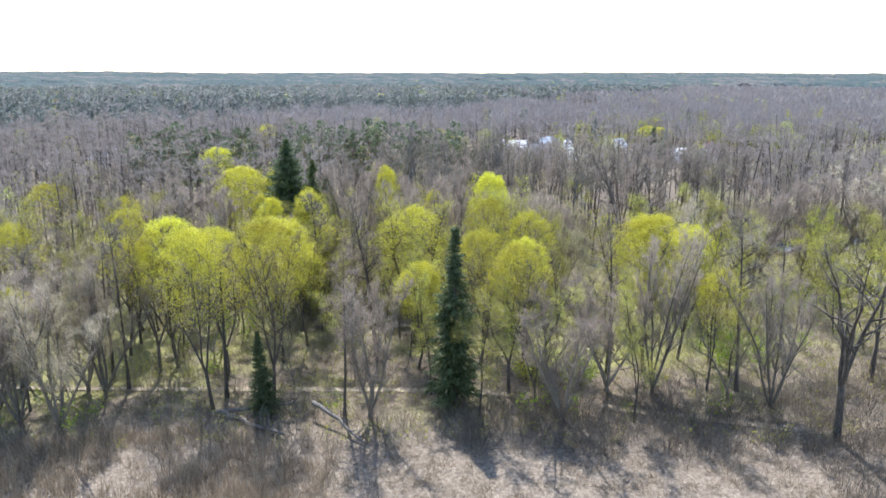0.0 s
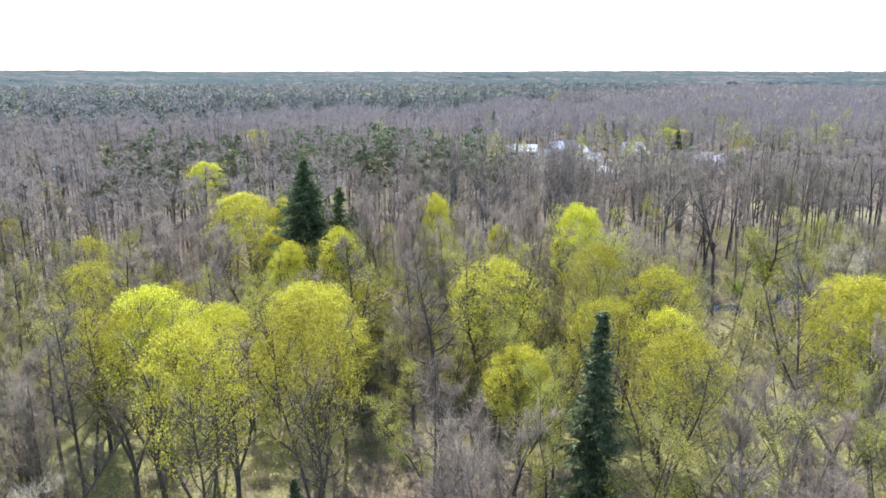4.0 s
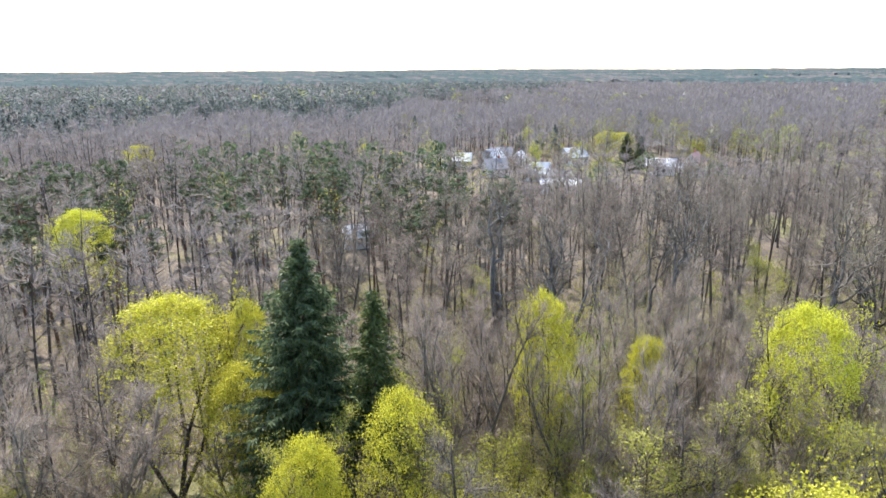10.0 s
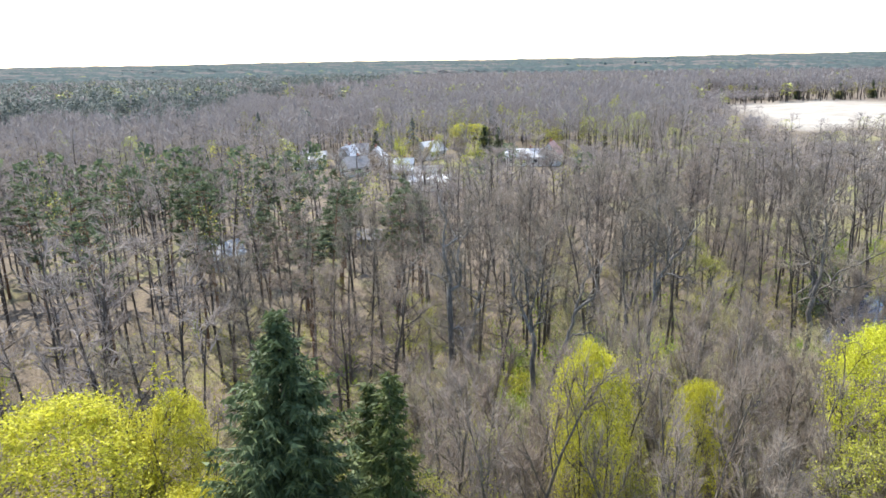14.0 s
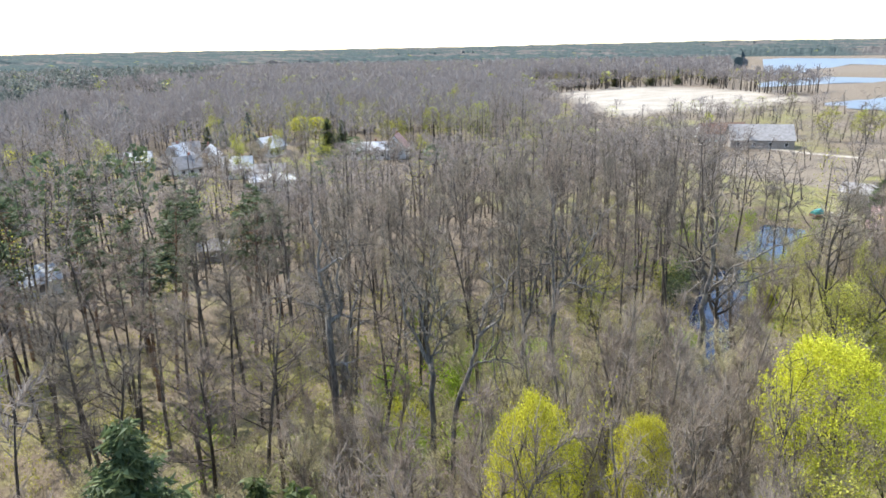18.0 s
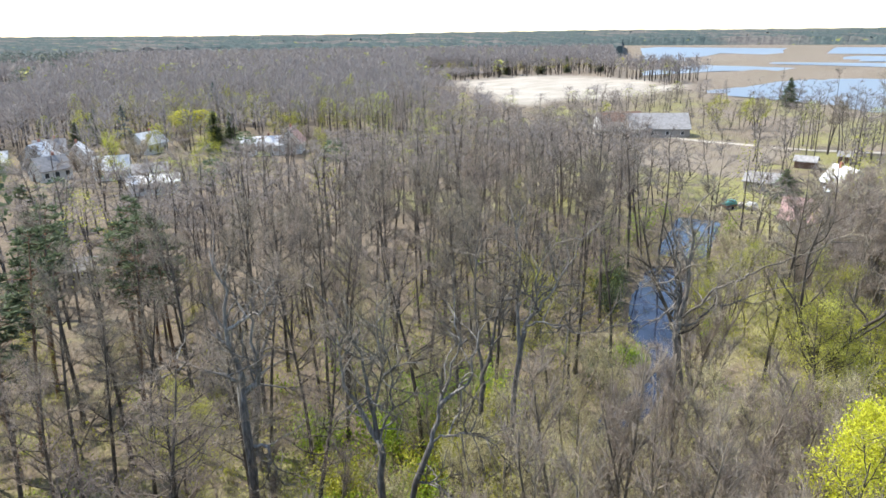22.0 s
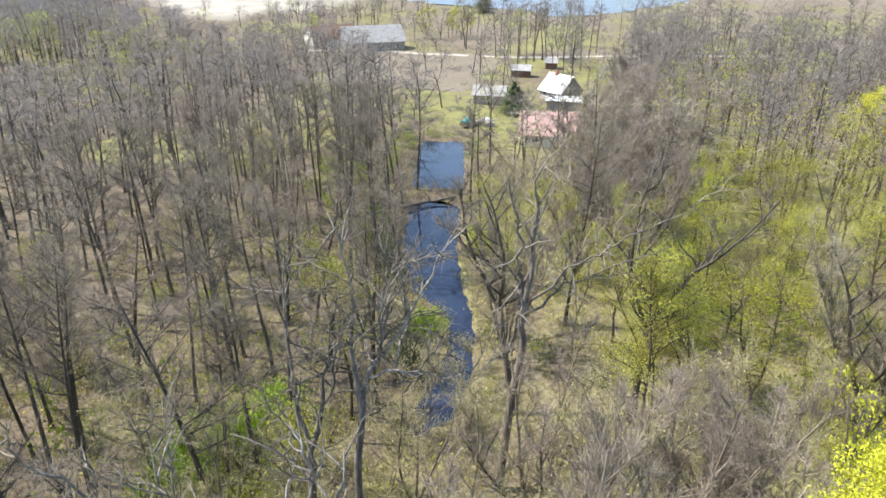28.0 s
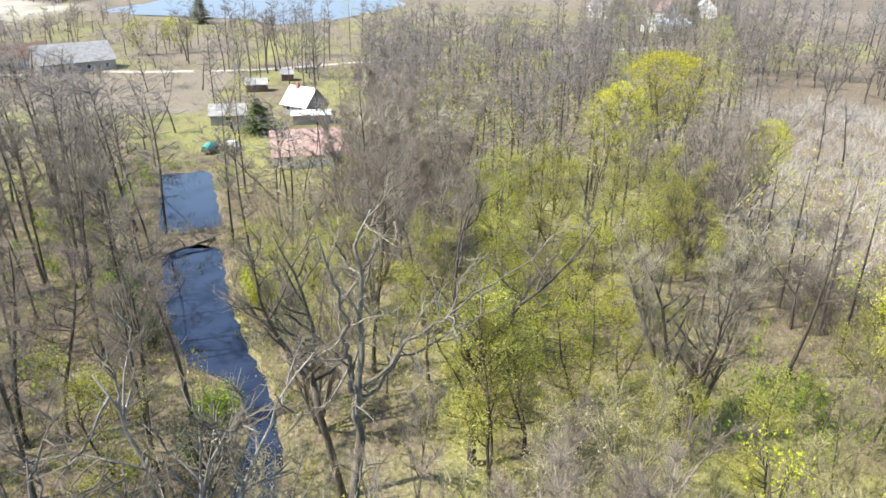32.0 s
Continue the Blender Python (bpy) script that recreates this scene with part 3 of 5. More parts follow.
pool("stream_water", STREAM[:1], "dark still stream reflecting blue sky between banks")
pool("pond_water", STREAM[1:], "small square pond reflecting blue sky")
for i, p in enumerate(PONDS):
    flat("fish_pond", p, -0.25, M_POND, "wide shallow fish pond reflecting pale sky")
M_LAKE = plain_mat("pale_mud", (0.22, 0.195, 0.18), (0.32, 0.29, 0.27), 0.05)
flat("drained_pond", LAKE, -0.25, M_LAKE, "pale drained pond bed behind bare trees", "pond")
M_ROAD = plain_mat("gravel", (0.27, 0.24, 0.2), (0.4, 0.37, 0.32), 1.5)
ribbon("road", [(196, 226, 1.5), (204, 199, 1.7), (202, 187, 1.7), (202, 175, 1.7), (203, 165, 1.7), (205.5, 155, 1.7), (209, 142, 1.7), (216, 128, 1.7), (226, 100, 1.7), (238, 60, 1.7), (250, 10, 1.7)], 0.08, M_ROAD, "pale gravel lane past the barn", "road", follow=True)
M_PATH = plain_mat("trodden_soil", (0.16, 0.125, 0.085), (0.34, 0.28, 0.2), 1.2)
ribbon("footpath", [(-60, 73, 0.35), (-30, 72.5, 0.5), (-6, 72.5, 0.5), (5, 71.8, 0.55), (19, 67.8, 0.6), (27.5, 65.9, 0.6), (39, 62.6, 0.6), (52, 66.5, 0.6), (68, 71, 0.6)], 0.05, M_PATH, "trodden pale footpath along the wood's edge", "path", follow=True)


# ---- trees ----
def tree_kind(name, label, category, trunk, bough=None, twig=None, leaf=None, bark=None, twig_mat=None, leaf_mat_=None):
    ob = new(name)
    part("trunk", trunk, bark or M_BARK, ob, smooth=True)
    if isinstance(bough, list):
        for b in bough:
            part("limb", b, bark or M_BARK, ob, smooth=True)
    elif bough:
        part("branching", bough, bark or M_BARK, ob, smooth=True)
    if twig:
        part("twig_crown", twig, twig_mat or M_TWIG, ob)
    if leaf:
        part("crown", leaf, leaf_mat_, ob)
    return tagged(ob, label, category)


def with_leaves(name, label, pool_, seed, h, r, count, size, leaf, twig_mat=None, shell=0.0, **kw):
    tr, bo, tw, tips, rng = broadleaf(seed, h, r, **kw)
    if shell:
        # clumps over a dome, thinner below and inside
        m = 440
        z = rng.uniform(-0.9, 1.0, m)
        a = rng.uniform(0, 2 * math.pi, m)
        q = np.sqrt(np.clip(1 - np.maximum(z, 0) ** 2, 0, 1)) * np.where(z < 0, 1 + 0.25 * z, 1) * np.where(rng.random(m) < 0.75, rng.uniform(0.78, 1.02, m), rng.uniform(0.3, 0.8, m))
        q *= np.array([0.97 + 0.34 * noise.noise((1.3 * math.cos(u), 1.3 * math.sin(u), 1.5 * v + seed)) for u, v in zip(a, z)])
        cz = h * 0.74
        cen = np.stack([q * r * np.cos(a), q * r * np.sin(a), cz + z * (h - cz) * rng.uniform(0.88, 1.03, m)], 1)
        wgt = 0.1 + 0.9 * ((z + 0.9) / 1.9) ** 1.5
        k = rng.choice(m, count, p=wgt / wgt.sum())
        pick = cen[k] + rng.normal(size=(count, 3)) * np.array((0.3, 0.3, 0.2))
        few = count // 4
        pick[:few] = tips[rng.integers(0, len(tips), few)]
    else:
        pick = tips[rng.integers(0, len(tips), count)] + rng.normal(size=(count, 3)) * 0.22
    g = Geo()
    leaves(g, pick, size, rng, 0.3)
    ob = tree_kind(name, label, "tree", tr, bo, tw, g, M_BARK_TAN if leaf is M_TWIG_BUD else None, twig_mat, leaf)
    pool_.append((ob, h, r))


maples, bares, spreads, buds, olives, spruces, pines = [], [], [], [], [], [], []
MAPLE_L = "maple in yellow-green bloom with dark forked trunk"
for s in range(4):
    with_leaves("maple", MAPLE_L, maples, 10 + s, 19, 4.4, 13500, 0.08, M_MAPLE, stems=(2, 3, 1, 3)[s], low=0.42, fork=0.22, limbs=26, subs=5, twigs=2200, shell=1, trunk_r=0.22)
bright = []
M_BRIGHT = leaf_mat("bright_maple_bloom", [(0.28, 0.265, 0.032), (0.5, 0.475, 0.05), (0.7, 0.665, 0.08)], 0.45, objvar=0.2)
for s in range(3):
    with_leaves("maple", "dense maple in bright yellow bloom", bright, 20 + s, 20, 4.2, 27000, 0.078, M_BRIGHT, stems=(3, 2, 3)[s], low=0.34, fork=0.2, limbs=26, subs=5, twigs=1500, shell=1, trunk_r=0.22)
BARE_L = "tall leafless alder with grey-brown twigs"
for s in range(6):
    tr, bo, tw, tips, rng = broadleaf(30 + s, 20, 2.7, stems=1, low=0.5, limbs=20, subs=5, twigs=3000, twig_len=0.8, trunk_r=0.2, wobble=0.035, rise=(0.1, 0.8), fuzz=0.8)
    bares.append((tree_kind("alder", BARE_L, "tree", tr, bo, tw, twig_mat=M_TWIG_PINK if s % 2 else M_TWIG), 20, 2.9))
SPREAD_L = "broad leafless tree with several steep stems"
for s in range(4):
    tr, bo, tw, tips, rng = broadleaf(50 + s, 20, 4.8, stems=5 + s % 2, low=0.22, fork=0.05, limbs=46, subs=6, twigs=11000, twig_len=0.95, trunk_r=0.3, wobble=0.06, fuzz=0.55, rise=(0.9, 2.2), fine=0.024)
    spreads.append((tree_kind("leafless_tree", SPREAD_L, "tree", tr, bo, tw, bark=M_BARK_TAN, twig_mat=(M_TWIG_TAN, M_TWIG_PINK, M_TWIG_ROSE, M_TWIG_ROSE)[s]), 20, 4.8))
BUD_L = "tree with tan budding twigs"
for s in range(3):
    with_leaves("budding_tree", BUD_L, buds, 70 + s, 16, 4.0, 1500, 0.065, M_TWIG_BUD, M_TWIG_BUD, stems=2 + s % 2, low=0.25, fork=0.12, limbs=28, subs=5, twigs=4200, trunk_r=0.14)
OLIVE_L = "slender tree with sparse olive young leaves"
for s in range(4):
    with_leaves("leafing_tree", OLIVE_L, olives, 90 + s, 17, 3.4, 8500, 0.062, M_OLIVE, stems=1 + s % 2, low=0.3, fork=0.2, limbs=18, subs=4, twigs=1100, trunk_r=0.13)
chartreuse = []
for s in range(2):
    with_leaves("leafing_tree", "broad low tree in chartreuse young leaf", chartreuse, 100 + s, 13, 4.2, 11500, 0.058, M_CHARTREUSE, stems=2, low=0.2, fork=0.15, limbs=24, subs=5, twigs=900, trunk_r=0.15, rise=(0.0, 0.6), fuzz=0.8)
SPRUCE_L = "dark green spruce with drooping boughs"
for s in range(3):
    tr, cr = needle_tree(110 + s, 22, 3.6 - 0.5 * s, 0.33, 12)
    spruces.append((tree_kind("spruce", SPRUCE_L, "tree", tr, None, None, cr, None, None, M_SPRUCE), 22, 3.6 - 0.5 * s))
PINE_L = "scots pine with orange bark and clumped crown"
for s in range(3):
    tr, bo, cr = pine_tree(130 + s, 19, 2.9)
    pines.append((tree_kind("pine", PINE_L, "tree", tr, bo, None, cr, M_PINE_BARK, None, M_PINE), 19, 2.9))

taken = {}
used = set()
tops = {}


def free(x, y, r):
    i, j = int(x // 4), int(y // 4)
    for a in range(i - 2, i + 3):
        for b in range(j - 2, j + 3):
            for px, py, pr in taken.get((a, b), ()):
                if (px - x) ** 2 + (py - y) ** 2 < (r + pr) ** 2:
                    return False
    return True


def take(x, y, r):
    taken.setdefault((int(x // 4), int(y // 4)), []).append((x, y, r))


rnd = random.Random(7)


def plant(pool_, x, y, h, r=None, group="", which=None, label="", turn=None):
    """Set a tree of that height and crown radius on the ground."""
    k = rnd.randrange(len(pool_)) if which is None else which
    ob, h0, r0 = pool_[k]
    if ob.name not in tops:
        tops[ob.name] = max(v.co.z for c in ob.children for v in c.data.vertices)
    h0 = tops[ob.name]
    sz = h / h0
    sx = (r / r0) if r else sz * rnd.uniform(0.9, 1.12)
    m = pose(x, y, gz(x, y) - 0.05, rnd.uniform(-2.5, 2.5), rnd.uniform(-2.5, 2.5), rnd.uniform(0, 360) if turn is None else turn)
    if ob.name in used:
        ob = copy_thing(ob, m)
    else:
        used.add(ob.name)
        ob.matrix_basis = m
    ob.scale = (sx, sx, sz)
    if group:
        ob["group"] = group
    if label:
        ob["label"] = label
    take(x, y, 1.1)
    return ob


# maples that stand out: x, y, height, crown radius
for row in [(-19.7, 80.2, 19, 4.6), (-32.3, 78.7, 19, 4), (-25.4, 76.2, 19, 3.4), (-34.4, 115, 21, 5.2), (-28.6, 116, 20, 2.2), (-28.8, 110.6, 16.5, 3.4), (-8.1, 107.5, 22.2, 2.3), (-51.4, 158, 19, 4),
            (6.0, 89, 20, 3.4), (-3.9, 87, 20.3, 4.6), (11.1, 84.6, 20, 3.5), (-20, 99.2, 19.5, 2.7), (-24.3, 97.6, 18, 2.3), (-1.6, 106.2, 17.6, 1.8)]:
    plant(maples if row[0] in (6.0, -3.9, 11.1, -20) else bright, *row, group="bright blooming maples")
for row in [(6.9, 101.2, 21.1, 3.2), (92, 76, 23, 7), (87, 84, 19.5, 4.4), (24.3, 77.8, 20, 4.4), (30, 72.6, 16, 2.6), (-3.0, 78.3, 13.6, 3.1), (-52, 82, 19, 3.2), (-44, 67.5, 15, 2.6),
            (-24.5, 67.5, 20.5, 3.6), (-18.4, 69, 21.4, 3.8), (-33.5, 76, 19, 4), (-68, 118, 18, 4.8), (-49, 107, 18, 3.6), (73, 70, 17, 3)]:
    plant(bright if row[0] in (6.9, 24.3, -3.0) else maples, *row, group="blooming maples")
for row in [(-4.6, 101, 18, 4), (60, 92, 18, 3), (-47, 106, 18, 3.4), (-29.5, 95, 16, 2.8), (-34, 91.4, 15, 2.8), (-15.5, 104.5, 18, 2.2), (-24.8, 104, 17, 2.4), (32.1, 109.4, 15.5, 2.2), (6, 90.5, 21, 3), (15.4, 88, 18.7, 2.6), (48, 103, 15, 3), (29.5, 109.6, 17, 3.4), (38, 110.5, 14, 3.2), (44, 113, 15, 3.2), (66, 104, 16, 3.6), (62, 88, 16, 3.4), (54, 90, 15, 3.2), (76, 88, 16, 3.6)]:
    plant(olives, *row, group="leafing trees")
for row in [(37.4, 101.7, 13.5, 4.4), (42, 97, 12, 3.6), (59, 104.5, 16, 3), (31, 99, 10, 3), (34.5, 106.5, 14.5, 4.2), (46, 107, 13, 4), (53, 98, 14, 4), (70, 97, 15, 4.5), (-23, 102.2, 14.5, 3.6), (-19, 100.8, 13.5, 3.4), (-13.5, 102.6, 15, 3.4), (-28.5, 102, 13, 3.4), (-9, 101.6, 14, 3.4), (0, 100.4, 14, 3.4), (-4, 128.6, 9, 3)]:
    plant(chartreuse, *row, group="chartreuse trees")
for row in [(93.5, 321.4, 12, 5), (100, 320, 11, 4.6), (-2, 287, 13, 5), (4.5, 280, 11, 3.6), (-65, 262, 16.5, 4.6)]:
    plant(bright, *row, group="far blooming trees")
# garden trees of the hamlet and the pale leafing row behind it
for row in [(28, 306, 7.5, 3), (39, 303, 8, 3.4), (48.5, 301, 7.5, 3), (45, 285, 8, 3), (60, 302, 9, 3.2), (63, 292, 8, 3), (69, 303, 9, 3.4), (90, 274, 8, 3), (100, 270, 8, 3), (109, 270, 9, 3.6), (84, 304, 9, 3), (44, 272, 9, 3), (60, 262, 9, 3)]:
    plant(spreads, *row, group="garden trees of the hamlet")
for row in [(95, 352, 15, 5), (106, 349, 16, 5.4), (83, 360, 15, 5), (118, 351, 14, 5), (131, 352, 17, 4), (142, 349, 15, 5), (155, 346, 15, 4.4), (166, 340, 19, 3.4), (178, 333, 20, 3.2), (70, 322, 12, 4.4), (62, 330, 14, 4.6), (110, 290, 12, 4.6), (115, 287, 11, 3.8), (72, 296, 11, 3.4), (56, 240, 15, 4), (45, 262, 15, 3.4)]:
    plant(chartreuse, *row, group="leafing trees behind the hamlet")
# wood edge beyond the pale field
for k in range(30):
    u = k / 30
    x, y = 404 + 158 * u + rnd.uniform(-3, 3), 486 - 88 * u + rnd.uniform(-4, 4)
    plant((spruces, buds, olives, buds, olives)[k % 5], x, y, rnd.uniform(9, 15), rnd.uniform(3.6, 5), group="wood edge beyond the field")
plant(pines, 1.9, 162, 19, 3.2, group="scots pines")
# broad leafless crowns
for row in [(-14.6, 109.4, 22.8, 4.8), (-6.4, 101.9, 21, 4), (1.8, 103.8, 20, 3.6), (-38.8, 105.2, 20, 5.6), (1.9, 112.2, 21.9, 4), (71.5, 112, 19, 6), (64.4, 81, 19, 6), (78.3, 71, 18, 5), (23.2, 71, 21, 3.6), (-40, 72, 16, 4), (-48, 74, 16, 4), (35, 94.5, 19.3, 4.4), (52, 113, 18, 4.5), (66, 116, 18, 5), (84, 114, 18, 5), (56, 118, 16, 4.2), (78, 120, 18, 4.5), (92, 118, 18, 5), (101, 112, 17, 5), (118, 117, 17, 5), (97, 106, 17, 5), (106, 120, 15, 4), (6.3, 109.8, 20.9, 4.2), (-10, 112, 19, 4.2), (13, 106.5, 18, 4.4), (19, 107, 17, 4.4), (17, 115, 15, 4)]:
    plant(spreads, *row, group="broad leafless trees")
for row in [(5, 121, 15, 3.6), (0, 117.5, 15, 3.4), (10, 117, 16, 3.6), (-4, 122, 13, 3.4), (-12, 124, 13, 3.6), (13, 112, 16, 4), (20, 110, 15, 4), (16, 104.5, 17, 4), (24, 103, 14, 3.4), (-20, 128, 12, 3.2), (-8, 117, 13, 3.6), (4, 126, 12, 3.4), (12, 124, 12, 3.2), (-1, 112, 15, 3.4), (7, 114.5, 14, 3.8), (6, 117.5, 13, 3.6), (18, 123.3, 15, 3.6)]:
    plant(buds, *row, group="budding trees")
plant(spruces, 1.1, 69.0, 19.8, 2.8, which=2, group="spruces")
plant(spruces, -18.6, 66.2, 9.5, 1.7, which=1, group="spruces")
tr, cr = needle_tree(117, 25.2, 6.7, 0.29, 18)
ob = tree_kind("spruce", "tall broad dark green spruce with dense drooping boughs", "tree", tr, None, None, cr, None, None, M_SPRUCE)
ob.matrix_basis = pose(-24.4, 108.6, 0)
ob["group"] = "spruces"
take(-24.4, 108.6, 3.0)
for s in range(2):
    tr, cr = needle_tree(118 + s, 22.2 - 3.2 * s, 4.4, 0.4, 12)
    ob = tree_kind("spruce", "slimmer lighter green spruce with gaps", "tree", tr, None, None, cr, None, None, M_SPRUCE_LIGHT)
    ob.matrix_basis = pose(*((-20.2, 106.7), (-19.2, 112.6))[s], 0)
    ob["group"] = "spruces"
plant(spruces, 329, 199, 13.5, 4.6, which=0, group="spruces", label="dark rounded spruce beside the fish pond")
plant(spruces, 131, 141, 7, 3.6, which=0, group="spruces")
for row in [(73, 342, 12, 3.6), (88, 293, 13, 3.6), (93, 291, 12, 3.4), (57, 318, 11, 3), (330, -30, 16, 3.5), (338, -52, 15, 3.5)]:
    plant(spruces, *row, group="spruces")


def gnarled(name, label, seed, x, y, h, r, stems, fork, trunk_r, turn, bark=None):
    tr, bo, tw, tips, rng = broadleaf(seed, h, r, stems=stems, low=0.35, fork=fork, limbs=18, subs=5, twigs=1500, twig_len=0.8, trunk_r=trunk_r, wobble=0.12, thick=1.5, fuzz=0.7, split=True)
    ob = tree_kind(name, label, "tree", tr, bo, tw, None, bark, M_TWIG)
    ob.matrix_basis = pose(x, y, gz(x, y), 0, 0, turn)
    take(x, y, 1.5)


def crafted(name, label, seed, x, y, trunk_r, lines, bark, twigs=2600, turn=-80.0, limbs=14, twig_mat=None):
    """A tree whose main stems follow given bends: (sideways, deep, height) points."""
    rng = np.random.default_rng(seed)
    ob = new(name)
    g2 = Geo()
    base, way = [], []
    for k, line in enumerate(lines):
        pts = []
        for (a, b) in zip(line, line[1:]):
            for u in (0, 0.33, 0.66):
                pts.append(np.array(a) + (np.array(b) - np.array(a)) * u + rng.normal(size=3) * 0.1 * (u > 0))
        pts.append(np.array(line[-1], float))
        n = len(pts) - 1
        g = Geo()
        r0 = trunk_r if k == 0 else trunk_r * (0.6 if k < 3 else 0.36)
        tube(g, pts, [r0 * (1 - (0.3 if k == 0 else 0.8) * i / n) for i in range(n + 1)], 8)
        part("trunk" if k == 0 else "stem", g, bark, ob, smooth=True)
        if k == 0:
            continue
        for i in range(limbs):
            u = rng.uniform(0.2, 1.0)
            p, d = along(pts, u)
            d = d / np.linalg.norm(d)
            w = d * 0.55 + rng.normal(size=3) * 0.75 + np.array((0, 0, 0.25))
            L = rng.uniform(1.6, 3.8) * (1.15 - 0.4 * u)
            lb = wander(p, w, L, 5, 0.24, 0.06, rng)
            lr = 0.03 + 0.3 * r0 * (1 - u)
            b = Geo()
            tube(b, lb, [lr * (1 - 0.8 * j / 5) + 0.008 for j in range(6)], 4)
            for j in range(6):
                q, e = along(lb, rng.uniform(0.25, 1.0))
                e = e / np.linalg.norm(e) + rng.normal(size=3) * 0.7
                sb = wander(q, e, rng.uniform(0.6, 1.5), 3, 0.3, 0.05, rng)
                tube(g2, sb, [0.034, 0.024, 0.015, 0.006], 3)
                for _ in range(twigs // (13 * 6 * (len(lines) - 1))):
                    q2, e2 = along(sb, rng.uniform(0.1, 1))
                    e2 = e2 / np.linalg.norm(e2) + rng.normal(size=3) * 0.75
                    base.append(q2)
                    way.append(e2 / np.linalg.norm(e2) * rng.uniform(0.35, 1.0))
            part("limb", b, bark, ob, smooth=True)
    slivers(g2, np.array(base), np.array(way), 0.018 * rng.uniform(0.7, 1.5, len(base)), rng)
    part("twig_crown", g2, twig_mat or M_TWIG_TAN, ob)
    ob.matrix_basis = pose(x, y, gz(x, y) - 0.05, 0, 0, turn)
    take(x, y, 2.2)
    return tagged(ob, label, "tree")


M_BARK_GREY = bark_mat("grey_bark", (0.07, 0.063, 0.056), (0.165, 0.15, 0.135), (0.33, 0.31, 0.285))
crafted("oak", "old leafless oak with crooked forked limbs by the stream", 201, 22.6, 117.8, 0.3,
        [[(-0.9, 0, -0.3), (-0.5, 0, 7), (0.1, 0.1, 11.5), (0, 0, 14.1)], [(0, 0, 13.9), (-0.25, 0.1, 15), (-0.2, 0.3, 16.4), (-0.6, 0.2, 17.6), (-0.2, 0, 18.6), (-0.7, -0.2, 20.5), (-1.4, 0, 23)],
         [(0.1, 0, 14), (0.4, 0.2, 17.6), (0.5, 0, 20.6), (0.2, -0.2, 22.4), (1.0, 0, 24)], [(0.1, 0, 13.8), (0.5, 0.2, 14.1), (1.9, 0.3, 15.5), (3.3, 0.1, 16.4), (5.3, -0.4, 17.9), (7.9, -0.6, 19.3)],
         [(0.2, 0.1, 14.8), (0.6, -0.3, 15.3), (1.9, -0.9, 17), (3.6, -1.2, 18.6), (4.8, -1.5, 19.5), (7, -1.6, 21), (10.2, -1.2, 22.3)]],
        bark_mat("oak_bark", (0.07, 0.06, 0.05), (0.16, 0.14, 0.12), (0.31, 0.285, 0.25)), 2600, -80.0, 10)
crafted("ash", "leafless tree by the stream with bleached limbs", 207, 9.4, 122.2, 0.22,
        [[(-1.2, 0, -0.3), (-0.9, 0, 8), (-0.2, 0, 15.5), (0, 0, 17.2)], [(0, 0, 17), (0.5, 0.2, 18.2), (1.5, 0, 19.6), (2.4, 0.2, 21.4), (3.8, 0.1, 24)], [(-0.2, 0, 15.6), (-0.6, 0.4, 18.5), (-0.4, 0.2, 22), (-1.2, 0.3, 25)],
         [(0, 0, 17.1), (0.9, -0.3, 18), (2.3, -0.5, 18.1), (3.6, -0.6, 17.8), (5.2, -0.6, 18.3)], [(0.6, 0.1, 18.3), (0.7, -0.3, 20.5), (1.4, -0.4, 23)]], M_BARK_GREY, 1300, -72, 10, M_TWIG)
crafted("ash", "leafless tree forking high into steep grey stems", 208, -1.8, 123.6, 0.25,
        [[(0.2, 0, -0.3), (0.1, 0, 6), (0, 0, 12), (0, 0, 14.4)], [(0, 0, 14.2), (-1.1, 0.3, 16.2), (-1.8, 0.2, 18), (-2.0, 0.1, 20.5)], [(0, 0, 14.3), (-0.3, -0.2, 16.5), (-0.7, 0, 19.4), (-2.3, 0.2, 22.3)],
         [(0, 0, 14.4), (0.4, 0.1, 15.5), (0.9, -0.1, 18), (0.3, 0, 21)], [(-0.2, 0, 16), (0.3, 0.4, 18.5), (0.1, 0.5, 22.5)]], bark_mat("ash_bark", (0.06, 0.055, 0.05), (0.15, 0.138, 0.122), (0.3, 0.28, 0.255)), 1700, -54, 11, M_TWIG)
crafted("ash", "leaning leafless tree with forked pale limbs", 210, -0.9, 122.1, 0.22,
        [[(-0.6, 0, -0.3), (-0.2, 0, 6), (0.2, 0, 11.8), (1.1, 0, 14.3)], [(1.1, 0, 14.2), (1.5, 0.2, 16.3), (1.9, 0, 17.6), (2.5, 0.1, 19.5), (2.4, 0.1, 22)], [(1.6, 0.2, 16.4), (2.3, -0.1, 17.4), (3.3, -0.2, 18.6), (3.6, 0, 21)], [(1.2, 0, 14.4), (2.2, -0.5, 15.2), (3.1, -0.6, 15.4), (4.7, -0.7, 15.1)], [(0.3, 0, 11.9), (1.2, -0.4, 12.2), (2.1, -0.6, 11.7)]], M_BARK_GREY, 900, -54, 9, M_TWIG)
